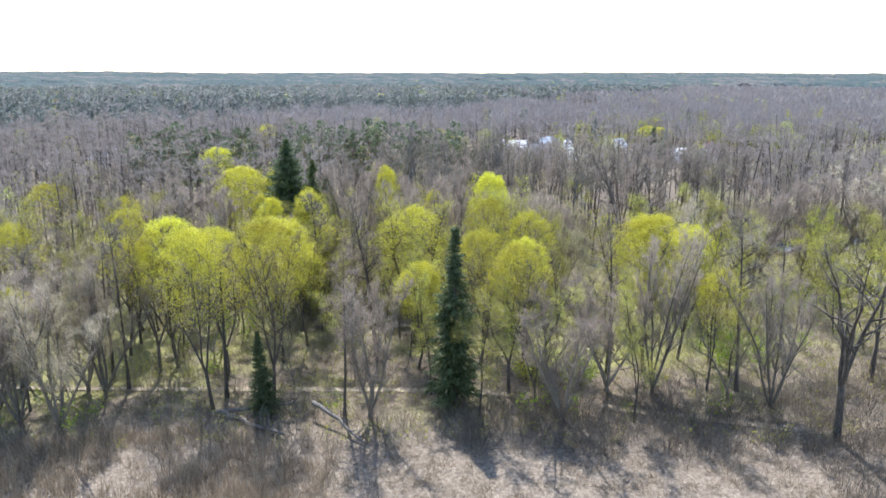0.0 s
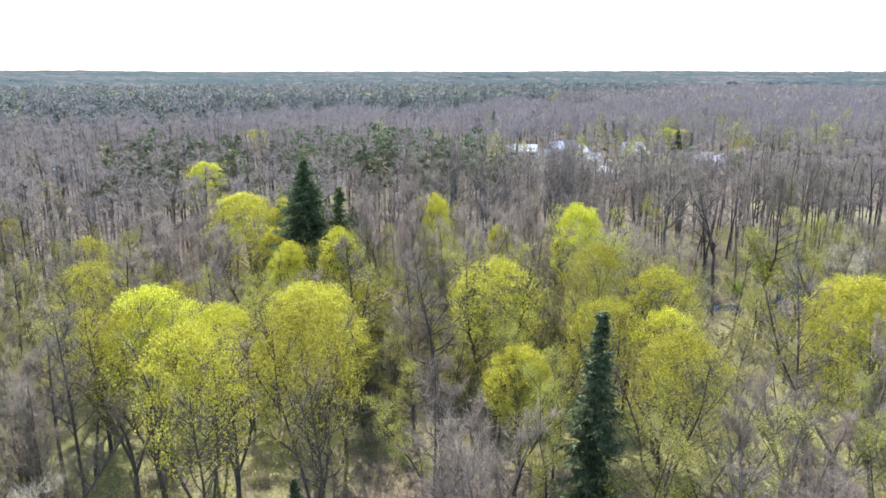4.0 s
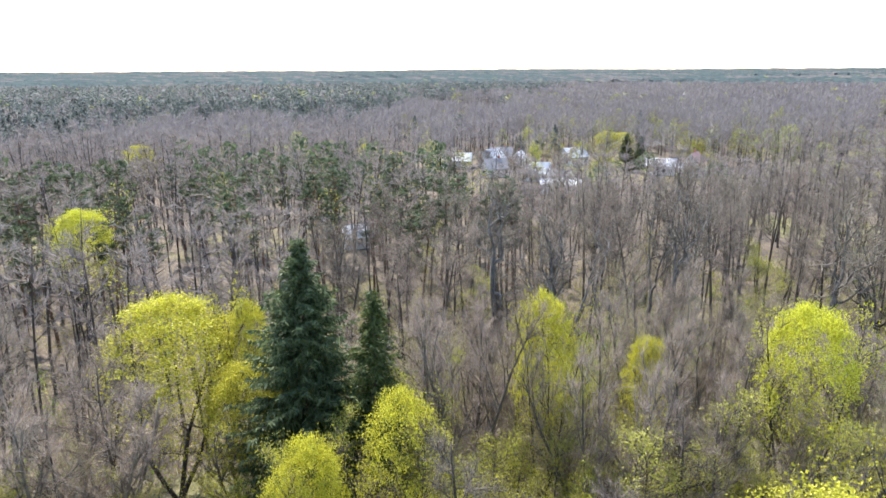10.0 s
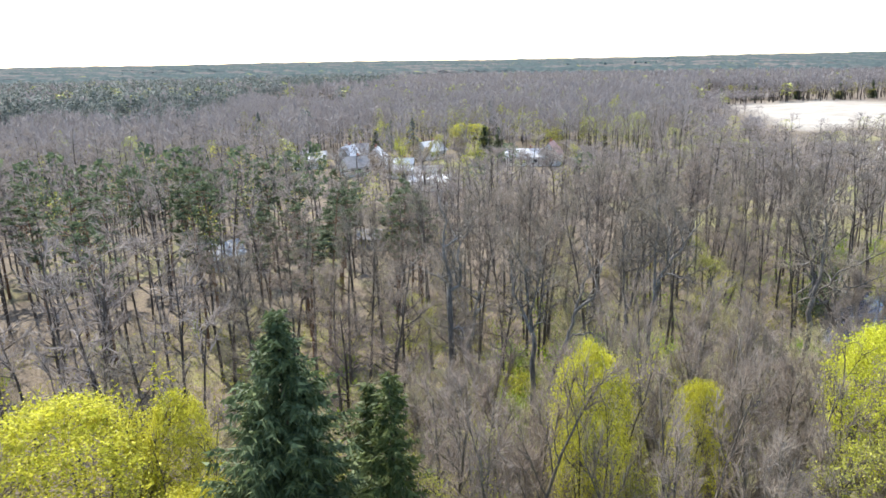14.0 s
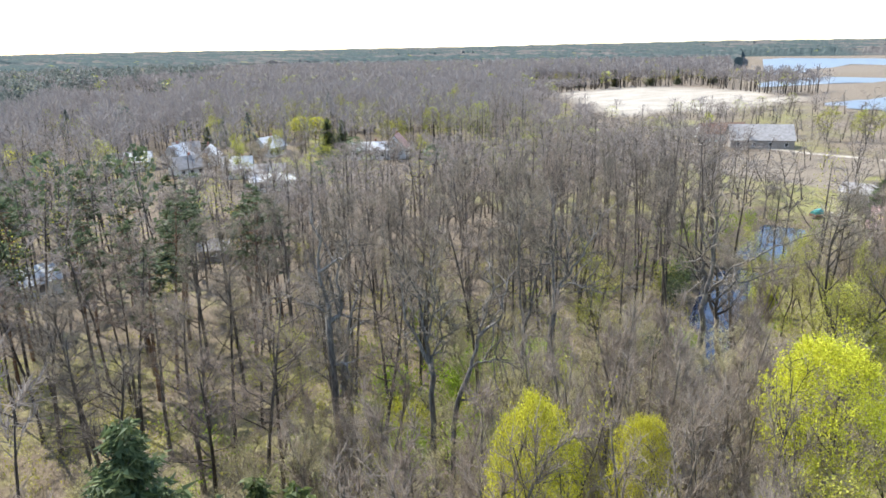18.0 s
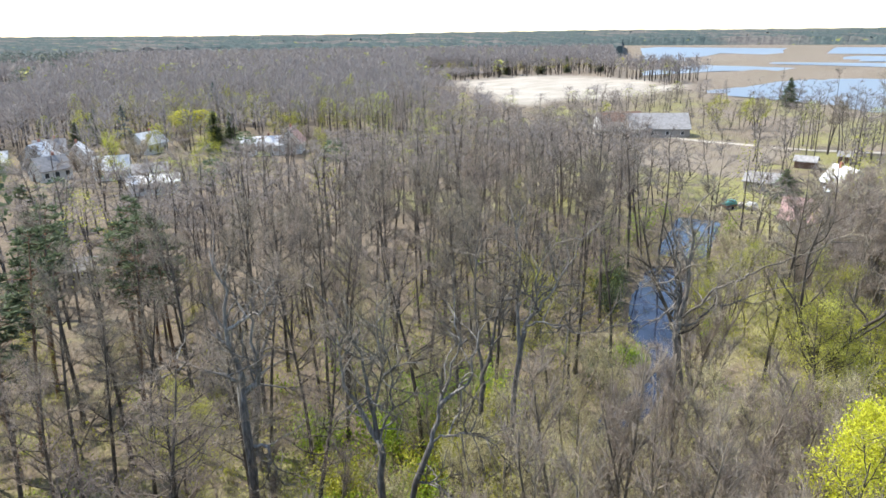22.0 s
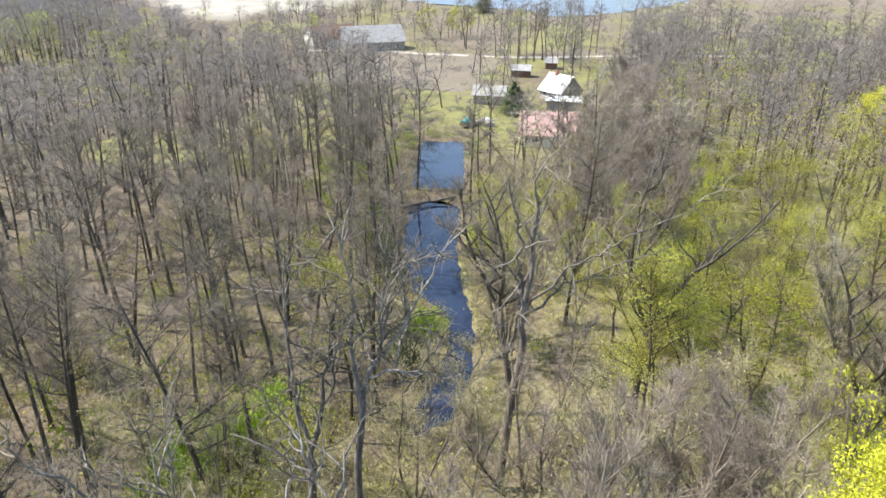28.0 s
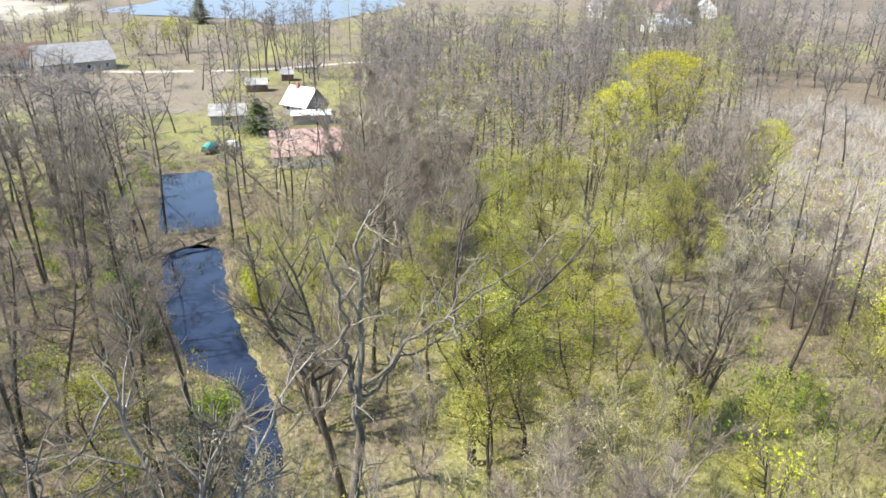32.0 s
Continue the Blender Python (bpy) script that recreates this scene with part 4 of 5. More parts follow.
crafted("ash", "slim forked leafless tree above the green bushes", 211, 8.2, 124.6, 0.22,
        [[(0, 0, -0.3), (0, 0, 7), (0, 0, 12.4), (0.1, 0, 14)], [(0.1, 0, 13.8), (-0.3, 0.2, 17), (-0.4, 0.1, 21), (-0.2, 0.2, 23.5)], [(0.1, 0, 13.9), (0.6, -0.2, 15.6), (1.2, 0, 18.4), (1.8, 0.2, 22)], [(0.4, 0, 14.8), (1.2, 0.2, 16.5), (1.6, 0.1, 19), (2.6, 0.3, 21)], [(1.3, 0, 18.6), (2.4, -0.3, 19.6), (3.6, -0.4, 20.2)]], bark_mat("slim_ash_bark", (0.05, 0.044, 0.038), (0.12, 0.106, 0.092), (0.23, 0.21, 0.185)), 1500, -54, 10, M_TWIG)
crafted("ash", "half-dead tree with a thick grey trunk and bleached broken limbs", 209, -6.0, 129.7, 0.32,
        [[(0.4, 0, -0.3), (0.3, 0, 6), (0.15, 0, 12), (0, 0, 17.4)], [(0, 0, 17.2), (-0.3, 0.2, 18.8), (-0.5, 0.1, 21.6), (-1.0, 0.2, 24.6)], [(0.1, 0, 16.6), (0.8, 0.2, 17.2), (1.0, 0, 19), (0.7, 0.1, 21.5)], [(-0.1, 0, 17.3), (-0.7, -0.2, 17.9), (-2.1, -0.3, 18.2), (-3.6, -0.3, 18.9)],
         [(-0.4, 0.1, 20.4), (0.8, -0.4, 21.2), (1.6, -0.5, 21.5), (2.2, -0.5, 23)], [(0.1, 0, 13.2), (0.9, -0.4, 13.8), (1.4, -0.5, 13.7), (1.3, -0.5, 12.5), (1.3, -0.5, 11.6), (2.8, -0.6, 11.6)]], M_BARK_GREY, 800, -54, 8, M_TWIG)
gnarled("forked_tree", "dark leafless forked tree at the wood's edge", 220, 38.4, 61.2, 21.5, 5.2, 3, 0.28, 0.36, 40)
gnarled("forked_tree", "leafless forked tree with dark limbs on the meadow", 221, 33.5, 110.5, 22, 4.8, 2, 0.36, 0.27, 100)
gnarled("dead_oak", "dead oak with bleached crooked limbs", 202, 4.2, 146.5, 17, 4.0, 2, 0.3, 0.33, 10, M_BARK_PALE)
gnarled("forked_tree", "leafless forked tree with steep limbs", 205, 31, 119.6, 22.4, 4.2, 2, 0.42, 0.25, 20)
gnarled("forked_tree", "leafless forked tree with wide limbs", 206, 33.6, 95.2, 18, 4.6, 3, 0.3, 0.28, 60)
for row in [(81, 119.6, 17.5, 2.6), (73.3, 144.9, 19, 2.0), (90, 155.5, 14, 1.8), (91.5, 156.5, 15, 1.8), (89, 157, 14, 1.6), (11.3, 144.9, 22.7, 2.4), (4.9, 144.8, 22.5, 2.2), (-10.3, 66, 19, 2.4), (60, 147, 18, 2.2), (64, 150, 19, 2.2), (57, 151, 18, 2), (66, 154, 19, 2.2), (70, 153, 18, 2), (200, 150, 17, 3), (203, 148, 18, 3), (198, 146, 17, 2.6)]:
    plant(bares, *row, group="leafless alders")
for row in [(236, 196, 13, 4.6), (238, 184, 12, 4.2), (246, 190, 12, 4), (226, 236, 9, 3.4), (69, 312, 9, 4), (82, 316, 9, 4.5), (129.6, 294.5, 15, 2.2), (142, 298.5, 15, 2.4), (89, 242, 12.5, 4), (20, 296, 12, 5), (28, 290, 10, 4), (12.5, 448, 14, 7), (22, 470, 13, 7), (-54, 330, 13, 6)]:
    plant(chartreuse, *row, group="chartreuse trees")
for row in [(206, 156, 17, 3), (209, 152, 18, 3), (205, 151, 16, 2.6), (212, 160, 15, 2.6), (216, 176, 15, 2.6), (222, 178, 16, 2.8)]:
    plant(bares, *row, group="leafless alders")

# ---- the wood, tree by tree near the flight, as one mass further off ----
near_count = {"bare": 0}
take(-1.5, 64.5, 3.2)
take(1.0, 62.0, 3.0)
mid, far = [], []
zones = random.Random(21)


def kind_at(x, y, p):
    pinezone = (-80 < x < 10 and 158 < y < 224 and p.random() < 0.46)
    n = noise.noise((x * 0.012, y * 0.012, 2)) + 0.5 * noise.noise((x * 0.05, y * 0.05, 7))
    if pinezone:
        return "pine"
    d = math.hypot(x + 10, y - 100)
    if y > 385 + 1.6 * max(0, x + 24) - 0.5 * max(0, -24 - x) + 130 * n and d > 240:
        return "pine" if p.random() < 0.74 else ("yellow" if p.random() < 0.2 else "bare")
    q = p.random()
    if -32 < x < 26 and 110 < y < 129 and q < 0.6:
        return "bud"
    if 15 < x < 130 and 225 < y < 360:
        return "yellow" if q < 0.16 else "pine" if q < 0.2 else "bare"
    if d > 150:
        return "yellow" if q < (0.13 if 20 < x < 260 and 280 < y < 480 else 0.03) + 0.14 * max(0, n) else "pine" if q < 0.05 and x < 100 else "bare"
    if y < 76 and x < -4:
        return "spread" if q < 0.3 else "bare" if q < 0.7 else "olive" if q < 0.85 else "bud"
    if y < 110 and x < -14 or y < 101 and x < 16 or y < 82 and x < 34:
        return "maple" if q < 0.27 else "olive" if q < 0.56 else "bud" if q < 0.7 else "spread" if q < 0.78 else "bare"
    if x > 10 and 82 < y < 112:
        return "olive" if q < 0.45 else "bud" if q < 0.75 else "spread"
    if x > 28 and y < 128:
        return "olive" if q < 0.34 else "spread" if q < 0.5 else "bud" if q < 0.76 else "maple" if q < 0.735 else "bare"
    return "bare" if q < 0.90 else "olive" if q < 0.95 else "bud"


def sow(x0, x1, y0, y1, step, want, into):
    for j in range(int((y1 - y0) / step)):
        for i in range(int((x1 - x0) / step)):
            x = x0 + (i + zones.random()) * step
            y = y0 + (j + zones.random()) * step
            if want(x, y) and zones.random() < density(x, y) * (0.8 + 0.35 * noise.noise((x * 0.04, y * 0.04, 1))):
                into(x, y)


def near_zone(x, y):
    """The stretch of wood that the flight passes nearest."""
    if -62 < x < 46 and shore(x) < y < 122:
        return True
    return -22 < x < 66 and 84 < y < 172 and (y - 118) < 0.75 * (x + 24) + 38


def put_near(x, y):
    if not free(x, y, 1.5):
        return
    k = kind_at(x, y, zones)
    if 17 < x < 36 and 111 < y < 124:
        return
    if -31 < x < 14 and 98 < y < 117:
        q = zones.random()
        if q < 0.22:
            plant(buds, x, y, zones.uniform(9, 14), zones.uniform(2.4, 3.4), "budding trees")
        elif q < 0.36:
            plant(spreads, x, y, zones.uniform(12, 16), zones.uniform(2.8, 4.0), "broad leafless trees")
        elif q < 0.68:
            plant(chartreuse, x, y, zones.uniform(12, 16.5), zones.uniform(2.8, 3.8), "chartreuse trees")
        else:
            plant(olives, x, y, zones.uniform(11, 15), zones.uniform(2.2, 3.0), "leafing trees")
        return
    if -24 < x < 26 and 117 <= y < 129:
        q = zones.random()
        if q < 0.6:
            plant(buds, x, y, zones.uniform(9, 14), zones.uniform(2.4, 3.6), "budding trees")
        elif q < 0.72:
            plant(olives, x, y, zones.uniform(9, 14), zones.uniform(2.2, 3.2), "leafing trees")
        elif q < 0.88:
            plant(spreads, x, y, zones.uniform(11, 16), zones.uniform(2.8, 3.8), "broad leafless trees")
        return
    h = zones.uniform(15, 21)
    if k == "bare" and near_count["bare"] < 255:
        near_count["bare"] += 1
        plant(bares, x, y, zones.uniform(16.5, 22), zones.uniform(2.1, 3.3), "leafless alders")
    elif k == "maple":
        plant(maples, x, y, zones.uniform(14.5, 19.5), zones.uniform(3.0, 4.3), "blooming maples")
    elif k == "olive":
        plant(olives, x, y, zones.uniform(11, 17), zones.uniform(2.0, 3.2), "leafing trees")
    elif k == "bud":
        plant(buds, x, y, zones.uniform(11, 15.5), zones.uniform(2.6, 3.8), "budding trees")
    elif k == "spread":
        plant(spreads, x, y, zones.uniform(14, 18), zones.uniform(3.2, 4.6), "broad leafless trees")
    else:
        mid.append((x, y, k))


sow(-64, 70, 56, 176, 4.7, near_zone, put_near)


def put_olive(x, y):
    """Leafing trees that close the canopy between the maples."""
    if free(x, y, 1.0):
        if zones.random() < 0.75:
            plant(olives, x, y, zones.uniform(12.5, 18), zones.uniform(2.4, 3.4), "leafing trees")
        else:
            plant(bares, x, y, zones.uniform(15, 19), zones.uniform(2.2, 3.0), "leafless alders")


sow(-58, 26, 72, 108, 4.8, lambda x, y: y > 84 - 0.1 * x, put_olive)


def put_bud(x, y):
    """The tan and olive canopy between the flight and the stream."""
    if free(x, y, 0.75) and not (16 < x < 36 and 110 < y < 124):
        q = zones.random()
        if q < 0.72:
            plant(buds, x, y, zones.uniform(10, 15), zones.uniform(2.6, 3.8), "budding trees")
        elif q < 0.86:
            plant(spreads, x, y, zones.uniform(13, 17), zones.uniform(2.8, 3.8), "broad leafless trees")
        else:
            plant(chartreuse, x, y, zones.uniform(10, 14), zones.uniform(2.4, 3.4), "chartreuse trees")


sow(-26, 24, 107, 129, 3.3, lambda x, y: y > 104 + 0.12 * (x + 26) and not (x > -14 and y > 119), put_bud)


def low_wood(x, y):
    """Young growth on the old pond land between the wood and the bare field."""
    return math.hypot(x + 25, y - 96) > 150 and 0.33 < (y - 96) / max(1, x + 25) < 0.95 and x < 420


def in_view(x, y):
    """The wood on the far sides of the flight; the marsh behind it is open."""
    return y > 52 and y > 70 - 1.1 * (x + 60) or x > 20


def put_mid(x, y):
    if free(x, y, 1.3):
        take(x, y, 1.0)
        mid.append((x, y, kind_at(x, y, zones)))


sow(-150, 340, -20, 275, 4.6, lambda x, y: not near_zone(x, y) and in_view(x, y), put_mid)
sow(-900, 980, -160, 1080, 8.0, lambda x, y: not (-150 < x < 340 and -20 < y < 275) and 140 < math.hypot(x + 10, y - 100) < 990 and in_view(x, y) and (y > 60 or x > 120), lambda x, y: far.append((x, y, kind_at(x, y, zones))))


sow(-160, 480, 276, 560, 8.0, lambda x, y: in_view(x, y), lambda x, y: far.append((x, y, kind_at(x, y, zones))))


def mid_bare(seed, mat_i=0):
    rng = np.random.default_rng(seed)
    t, w = Geo(), Geo()
    st = wander((0, 0, -0.3), (0, 0, 1), 20, 4, 0.06, 0.03, rng)
    tube(t, st, [0.22, 0.16, 0.13, 0.09, 0.02], 3)
    base, way, sp, sw = [], [], [], []
    for i in range(22):
        u = rng.uniform(0.36, 0.97)
        p, d = along(st, u)
        a = rng.uniform(0, 2 * math.pi)
        L = rng.uniform(1.6, 3.4) * (1.15 - 0.45 * u)
        d = np.array((math.cos(a), math.sin(a), rng.uniform(0.2, 1.2)))
        d = d / np.linalg.norm(d) * L
        sp.append(p)
        sw.append(d)
        for _ in range(16):
            q = p + d * rng.uniform(0.3, 1.05)
            e = d / L + rng.normal(size=3) * 0.6 + np.array((0, 0, 0.25))
            base.append(q)
            way.append(e / np.linalg.norm(e) * rng.uniform(0.8, 1.8))
    slivers(t, sp, sw, 0.11, rng)
    slivers(w, base, way, 0.075, rng)
    return template(t, w)


def mid_broad(seed):
    rng = np.random.default_rng(seed)
    t, w = Geo(), Geo()
    base, way, sp, sw = [], [], [], []
    low = wander((0, 0, -0.3), (0, 0, 1), 5, 2, 0.05, 0.03, rng)
    tube(t, low, [0.2, 0.15, 0.12], 3)
    for s in range(3):
        a = 2 * math.pi * (s + rng.random() * 0.6) / 3
        st = wander(low[-1], (0.32 * math.cos(a), 0.32 * math.sin(a), 1), 12 + 4 * rng.random(), 5, 0.13, 0.05, rng)
        tube(t, st, [0.1, 0.085, 0.07, 0.05, 0.03, 0.012], 3)
        for i in range(16):
            u = rng.uniform(0.05, 0.98)
            p, d = along(st, u)
            a = rng.uniform(0, 2 * math.pi)
            L = (0.8 + 3.0 * math.sin(math.pi * min(1, 0.25 + 0.72 * u))) * rng.uniform(0.6, 1.1)
            d = np.array((math.cos(a), math.sin(a), rng.uniform(-0.1, 0.9)))
            d = d / np.linalg.norm(d) * L
            sp.append(p)
            sw.append(d)
            for _ in range(15):
                q = p + d * rng.uniform(0.2, 1.05)
                e = d / L + rng.normal(size=3) * 0.8 + np.array((0, 0, 0.15))
                base.append(q)
                way.append(e / np.linalg.norm(e) * rng.uniform(0.5, 1.4))
    slivers(t, sp, sw, 0.06, rng)
    slivers(w, base, way, 0.075, rng)
    return template(t, w)


def clump_tree(seed, h, r, low, n, size, conic=False, flat=0.6):
    rng = np.random.default_rng(seed)
    t, c = Geo(), Geo()
    tube(t, [(0, 0, -0.3), (0.1, 0, h * 0.5), (0, 0, h * 0.9)], [0.22, 0.15, 0.04], 3)
    z = rng.uniform(0, 1, n) ** (0.8 if not conic else 1.3)
    a = rng.uniform(0, 2 * math.pi, n)
    rr = r * ((1 - z) if conic else np.sin(np.pi * (0.12 + 0.83 * z)) ** 0.7) * rng.uniform(0.55, 1.05, n)
    at = np.stack([rr * np.cos(a), rr * np.sin(a), h * (low + (1 - low) * z)], 1)
    leaves(c, at, size, rng, flat)
    return template(t, c)


MT = [mid_bare(300 + s) for s in range(5)] + [mid_broad(310 + s) for s in range(3)]
mp, pp, yp = [], [], []
for x, y, k in mid:
    h = zones.uniform(0.82, 1.12)
    if 5 < x < 118 and 195 < y < 240:
        h *= 0.58
    elif 5 < x < 125 and 240 <= y < 262:
        h *= 0.42
    elif 5 < x < 125 and 262 <= y < 345:
        h *= 0.5
    if low_wood(x, y):
        h *= 0.5
    elif x > 60 and y < 128:
        h *= zones.uniform(0.7, 1.12)
    row = (x, y, gz(x, y), zones.uniform(0, 6.28), zones.uniform(0.85, 1.2), h)
    if k == "pine":
        if -80 < x < 12 and 150 < y < 205 and len(pp) < 150:
            plant(pines, x, y, 19 * h, zones.uniform(2.4, 3.4), "scots pines")
            pp.append(row)
        else:
            yp.append((*row, 0))
    elif k in ("yellow", "maple"):
        yp.append((*row, 1))
    elif k in ("olive",):
        yp.append((*row, 2))
    else:
        broad = x > 26 and y < 130 or x > 95 and zones.random() < 0.5
        mp.append((*row[:5], h * (0.9 if broad else 1), 5 + zones.randrange(3) if broad and zones.random() < 0.75 else zones.randrange(5)))
tan = [p for p in mp if 26 < p[0] < 74 and p[1] < 128]
mp = [p for p in mp if not (26 < p[0] < 74 and p[1] < 128)]
stuff_mesh("tan_leafless_wood", MT, tan, [M_BARK_MID, M_TWIG_TAN], "tan and grey leafless trees with wide crowns", "woodland")
stuff_mesh("leafless_wood", MT, mp, [M_BARK_MID, M_TWIG_MID], "dense leafless alder wood with grey-purple crowns", "woodland")
PT = [clump_tree(400, 19, 3.0, 0.5, 150, 0.55), clump_tree(401, 17, 3.8, 0.18, 900, 0.15), clump_tree(402, 17, 3.0, 0.3, 330, 0.15)]
stuff_mesh("pine_wood", PT[:1], [p for p in yp if p[6] == 0], [M_BARK_MID, M_PINE], "dark green pines among the leafless wood", "woodland")
stuff_mesh("blooming_wood", PT[1:2], [(*p[:6], 0) for p in yp if p[6] == 1], [M_BARK_MID, M_FAR_YELLOW], "yellow-green blooming trees deep in the wood", "woodland")
stuff_mesh("leafing_wood", PT[2:], [(*p[:6], 0) for p in yp if p[6] == 2], [M_BARK_MID, M_OLIVE], "olive leafing trees deep in the wood", "woodland")


def far_bare(seed, n=50, thick=0.38, trunk=0.42):
    rng = np.random.default_rng(seed)
    t, w = Geo(), Geo()
    slivers(t, [(0, 0, 0), (0.2, 0, 0)], [(0.3, 0, 17), (-0.3, 0.2, 16)], trunk, rng)
    z = rng.uniform(0, 1, n)
    b = np.stack([rng.normal(size=n) * 1.1 * (1.1 - 0.6 * z), rng.normal(size=n) * 1.1 * (1.1 - 0.6 * z), 7.5 + 9 * z], 1)
    d = np.stack([b[:, 0] * 0.7 + rng.normal(size=n) * 0.8, b[:, 1] * 0.7 + rng.normal(size=n) * 0.8, rng.uniform(0.8, 3.2, n)], 1)
    slivers(w, b, d, thick, rng)
    return template(t, w)


FT = [far_bare(500 + s) for s in range(4)] + [far_bare(505 + s, 130, 0.14, 0.3) for s in range(4)]
fb, fp, fy = [], [], []
for x, y, k in far:
    row = (x, y, gz(x, y), zones.uniform(0, 6.28), zones.uniform(1.2, 1.8), zones.uniform(0.8, 1.08) * (0.5 if low_wood(x, y) else 1))
    fine = 4 if math.hypot(x + 10, y - 100) < 430 else 0
    (fp if k == "pine" else fy if k in ("yellow", "olive", "maple") else fb).append((*row, zones.randrange(4) + fine))
stuff_mesh("far_leafless_wood", FT, fb, [M_BARK_MID, M_FAR_BARE], "distant purple-grey leafless woodland", "woodland")
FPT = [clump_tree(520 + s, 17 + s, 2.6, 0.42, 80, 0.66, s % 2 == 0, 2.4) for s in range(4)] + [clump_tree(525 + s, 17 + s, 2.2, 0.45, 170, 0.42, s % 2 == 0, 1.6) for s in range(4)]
stuff_mesh("far_pine_wood", FPT, fp, [M_BARK_MID, M_HAZY_PINE], "distant pine woodland with haze painted into its green", "woodland")
FYT = [clump_tree(540 + s, 16, 3.2, 0.3, 60, 0.75) for s in range(4)] + [clump_tree(545 + s, 14, 2.4, 0.2, 420, 0.22) for s in range(4)]
stuff_mesh("far_young_wood", FYT, fy, [M_BARK_MID, M_FAR_YELLOW], "distant trees in pale yellow-green young leaf", "woodland")


def far_sheet():
    """Crowns from half a kilometre to the horizon, as one bumpy sheet on a polar net."""
    cx, cy = -10, 100
    na, rows = 1500, []
    d = 960.0
    while d < 4650:
        rows.append(d)
        d *= 1.0 + 0.0135 + 0.010 * (d / 4600)
    v = []
    for j, d in enumerate(rows):
        for i in range(na):
            a = radians(58 - 200 * i / (na - 1))
            x, y = cx - math.sin(a) * d, cy + math.cos(a) * d
            open_ = x > 540 and y < 0.54 * x + 100 and d < 1750 or y < 60 and x < 120
            big = noise.noise((x * 0.0016, y * 0.0016, 4))
            h = 12.5 + 3 * big + 5 * abs(noise.noise((x * 0.075, y * 0.075, d * 0.001))) + 4.5 * ((i * 7919 + j * 104729) % 997) / 997
            h += 15 * soft(1800, 4400, d) + 12 * soft(3400, 4600, d) * noise.noise((x * 0.0007, y * 0.0007, 1))
            h *= soft(-1, 5, j)
            if open_ or (noise.noise((x * 0.003, y * 0.0045, 12)) > 0.42 and d > 900):
                h = -3.0 if open_ else 0.4 + 15 * soft(1800, 4400, d)
            v.append((x, y, h))
    f = []
    for j in range(len(rows) - 1):
        for i in range(na - 1):
            f.append((j * na + i, j * na + i + 1, (j + 1) * na + i + 1, (j + 1) * na + i))
    me = bpy.data.meshes.new("far_woods")
    me.from_pydata(v, [], f)
    m, n, l, b = shader("far_woods", 1.0)
    b.inputs["Specular IOR Level"].default_value = 0.0
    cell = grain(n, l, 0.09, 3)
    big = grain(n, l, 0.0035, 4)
    # distance haze is mixed into these blue-grey tones; no haze is rendered
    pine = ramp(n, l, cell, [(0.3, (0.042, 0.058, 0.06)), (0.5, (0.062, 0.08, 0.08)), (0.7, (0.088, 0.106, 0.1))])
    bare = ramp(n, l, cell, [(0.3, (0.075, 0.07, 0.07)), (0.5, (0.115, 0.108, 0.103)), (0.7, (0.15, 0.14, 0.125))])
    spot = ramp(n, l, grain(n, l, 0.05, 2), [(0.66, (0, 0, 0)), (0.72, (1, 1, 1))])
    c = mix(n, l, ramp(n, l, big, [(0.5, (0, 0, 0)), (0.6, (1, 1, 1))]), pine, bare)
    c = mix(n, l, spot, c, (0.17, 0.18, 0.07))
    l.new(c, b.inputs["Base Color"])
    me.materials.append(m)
    return tagged(new("far_woods", me), "pine and leafless woods to the horizon, tinted with painted haze", "woodland", kind="stuff")


far_sheet()


# ---- undergrowth ----
def bush_template(seed, h, r, stems, leafn, leafsize):
    rng = np.random.default_rng(seed)
    t, w = Geo(), Geo()
    a = rng.uniform(0, 2 * math.pi, stems)
    o = rng.uniform(0, r * 0.6, stems)
    base = np.stack([o * np.cos(a), o * np.sin(a), np.zeros(stems) - 0.1], 1)
    way = np.stack([r * 0.7 * np.cos(a) * rng.uniform(0.1, 1, stems), r * 0.7 * np.sin(a) * rng.uniform(0.1, 1, stems), h * rng.uniform(0.5, 1.1, stems)], 1)
    slivers(t, base, way, 0.035, rng)
    k = rng.integers(0, stems, stems * 2)
    b2 = base[k] + way[k] * rng.uniform(0.3, 0.9, (len(k), 1))
    slivers(t, b2, way[k] * 0.35 + rng.normal(size=(len(k), 3)) * 0.35 * h / 2, 0.022, rng)
    if leafn:
        k = rng.integers(0, stems, leafn)
        leaves(w, base[k] + way[k] * rng.uniform(0.25, 1.05, (leafn, 1)) + rng.normal(size=(leafn, 3)) * 0.2 * r, leafsize, rng)
    return template(t, w)


def tuft_template(seed, h, r, n, wide):
    rng = np.random.default_rng(seed)
    t = Geo()
    a = rng.uniform(0, 2 * math.pi, n)
    o = rng.uniform(0, r, n)
    base = np.stack([o * np.cos(a), o * np.sin(a), np.zeros(n) - 0.05], 1)
    way = np.stack([rng.normal(size=n) * 0.28 * h, rng.normal(size=n) * 0.28 * h, h * rng.uniform(0.5, 1.1, n)], 1)
    slivers(t, base, way, wide, rng)
    return template(t)


grow = random.Random(5)


def scatter(x0, x1, y0, y1, step, keep, kinds, hs=(0.7, 1.3)):
    out = []
    for j in range(int((y1 - y0) / step)):
        for i in range(int((x1 - x0) / step)):
            x, y = x0 + (i + grow.random()) * step, y0 + (j + grow.random()) * step
            if grow.random() < keep(x, y):
                out.append((x, y, gz(x, y), grow.uniform(0, 6.28), grow.uniform(0.7, 1.4), grow.uniform(*hs), grow.randrange(kinds)))
    return out


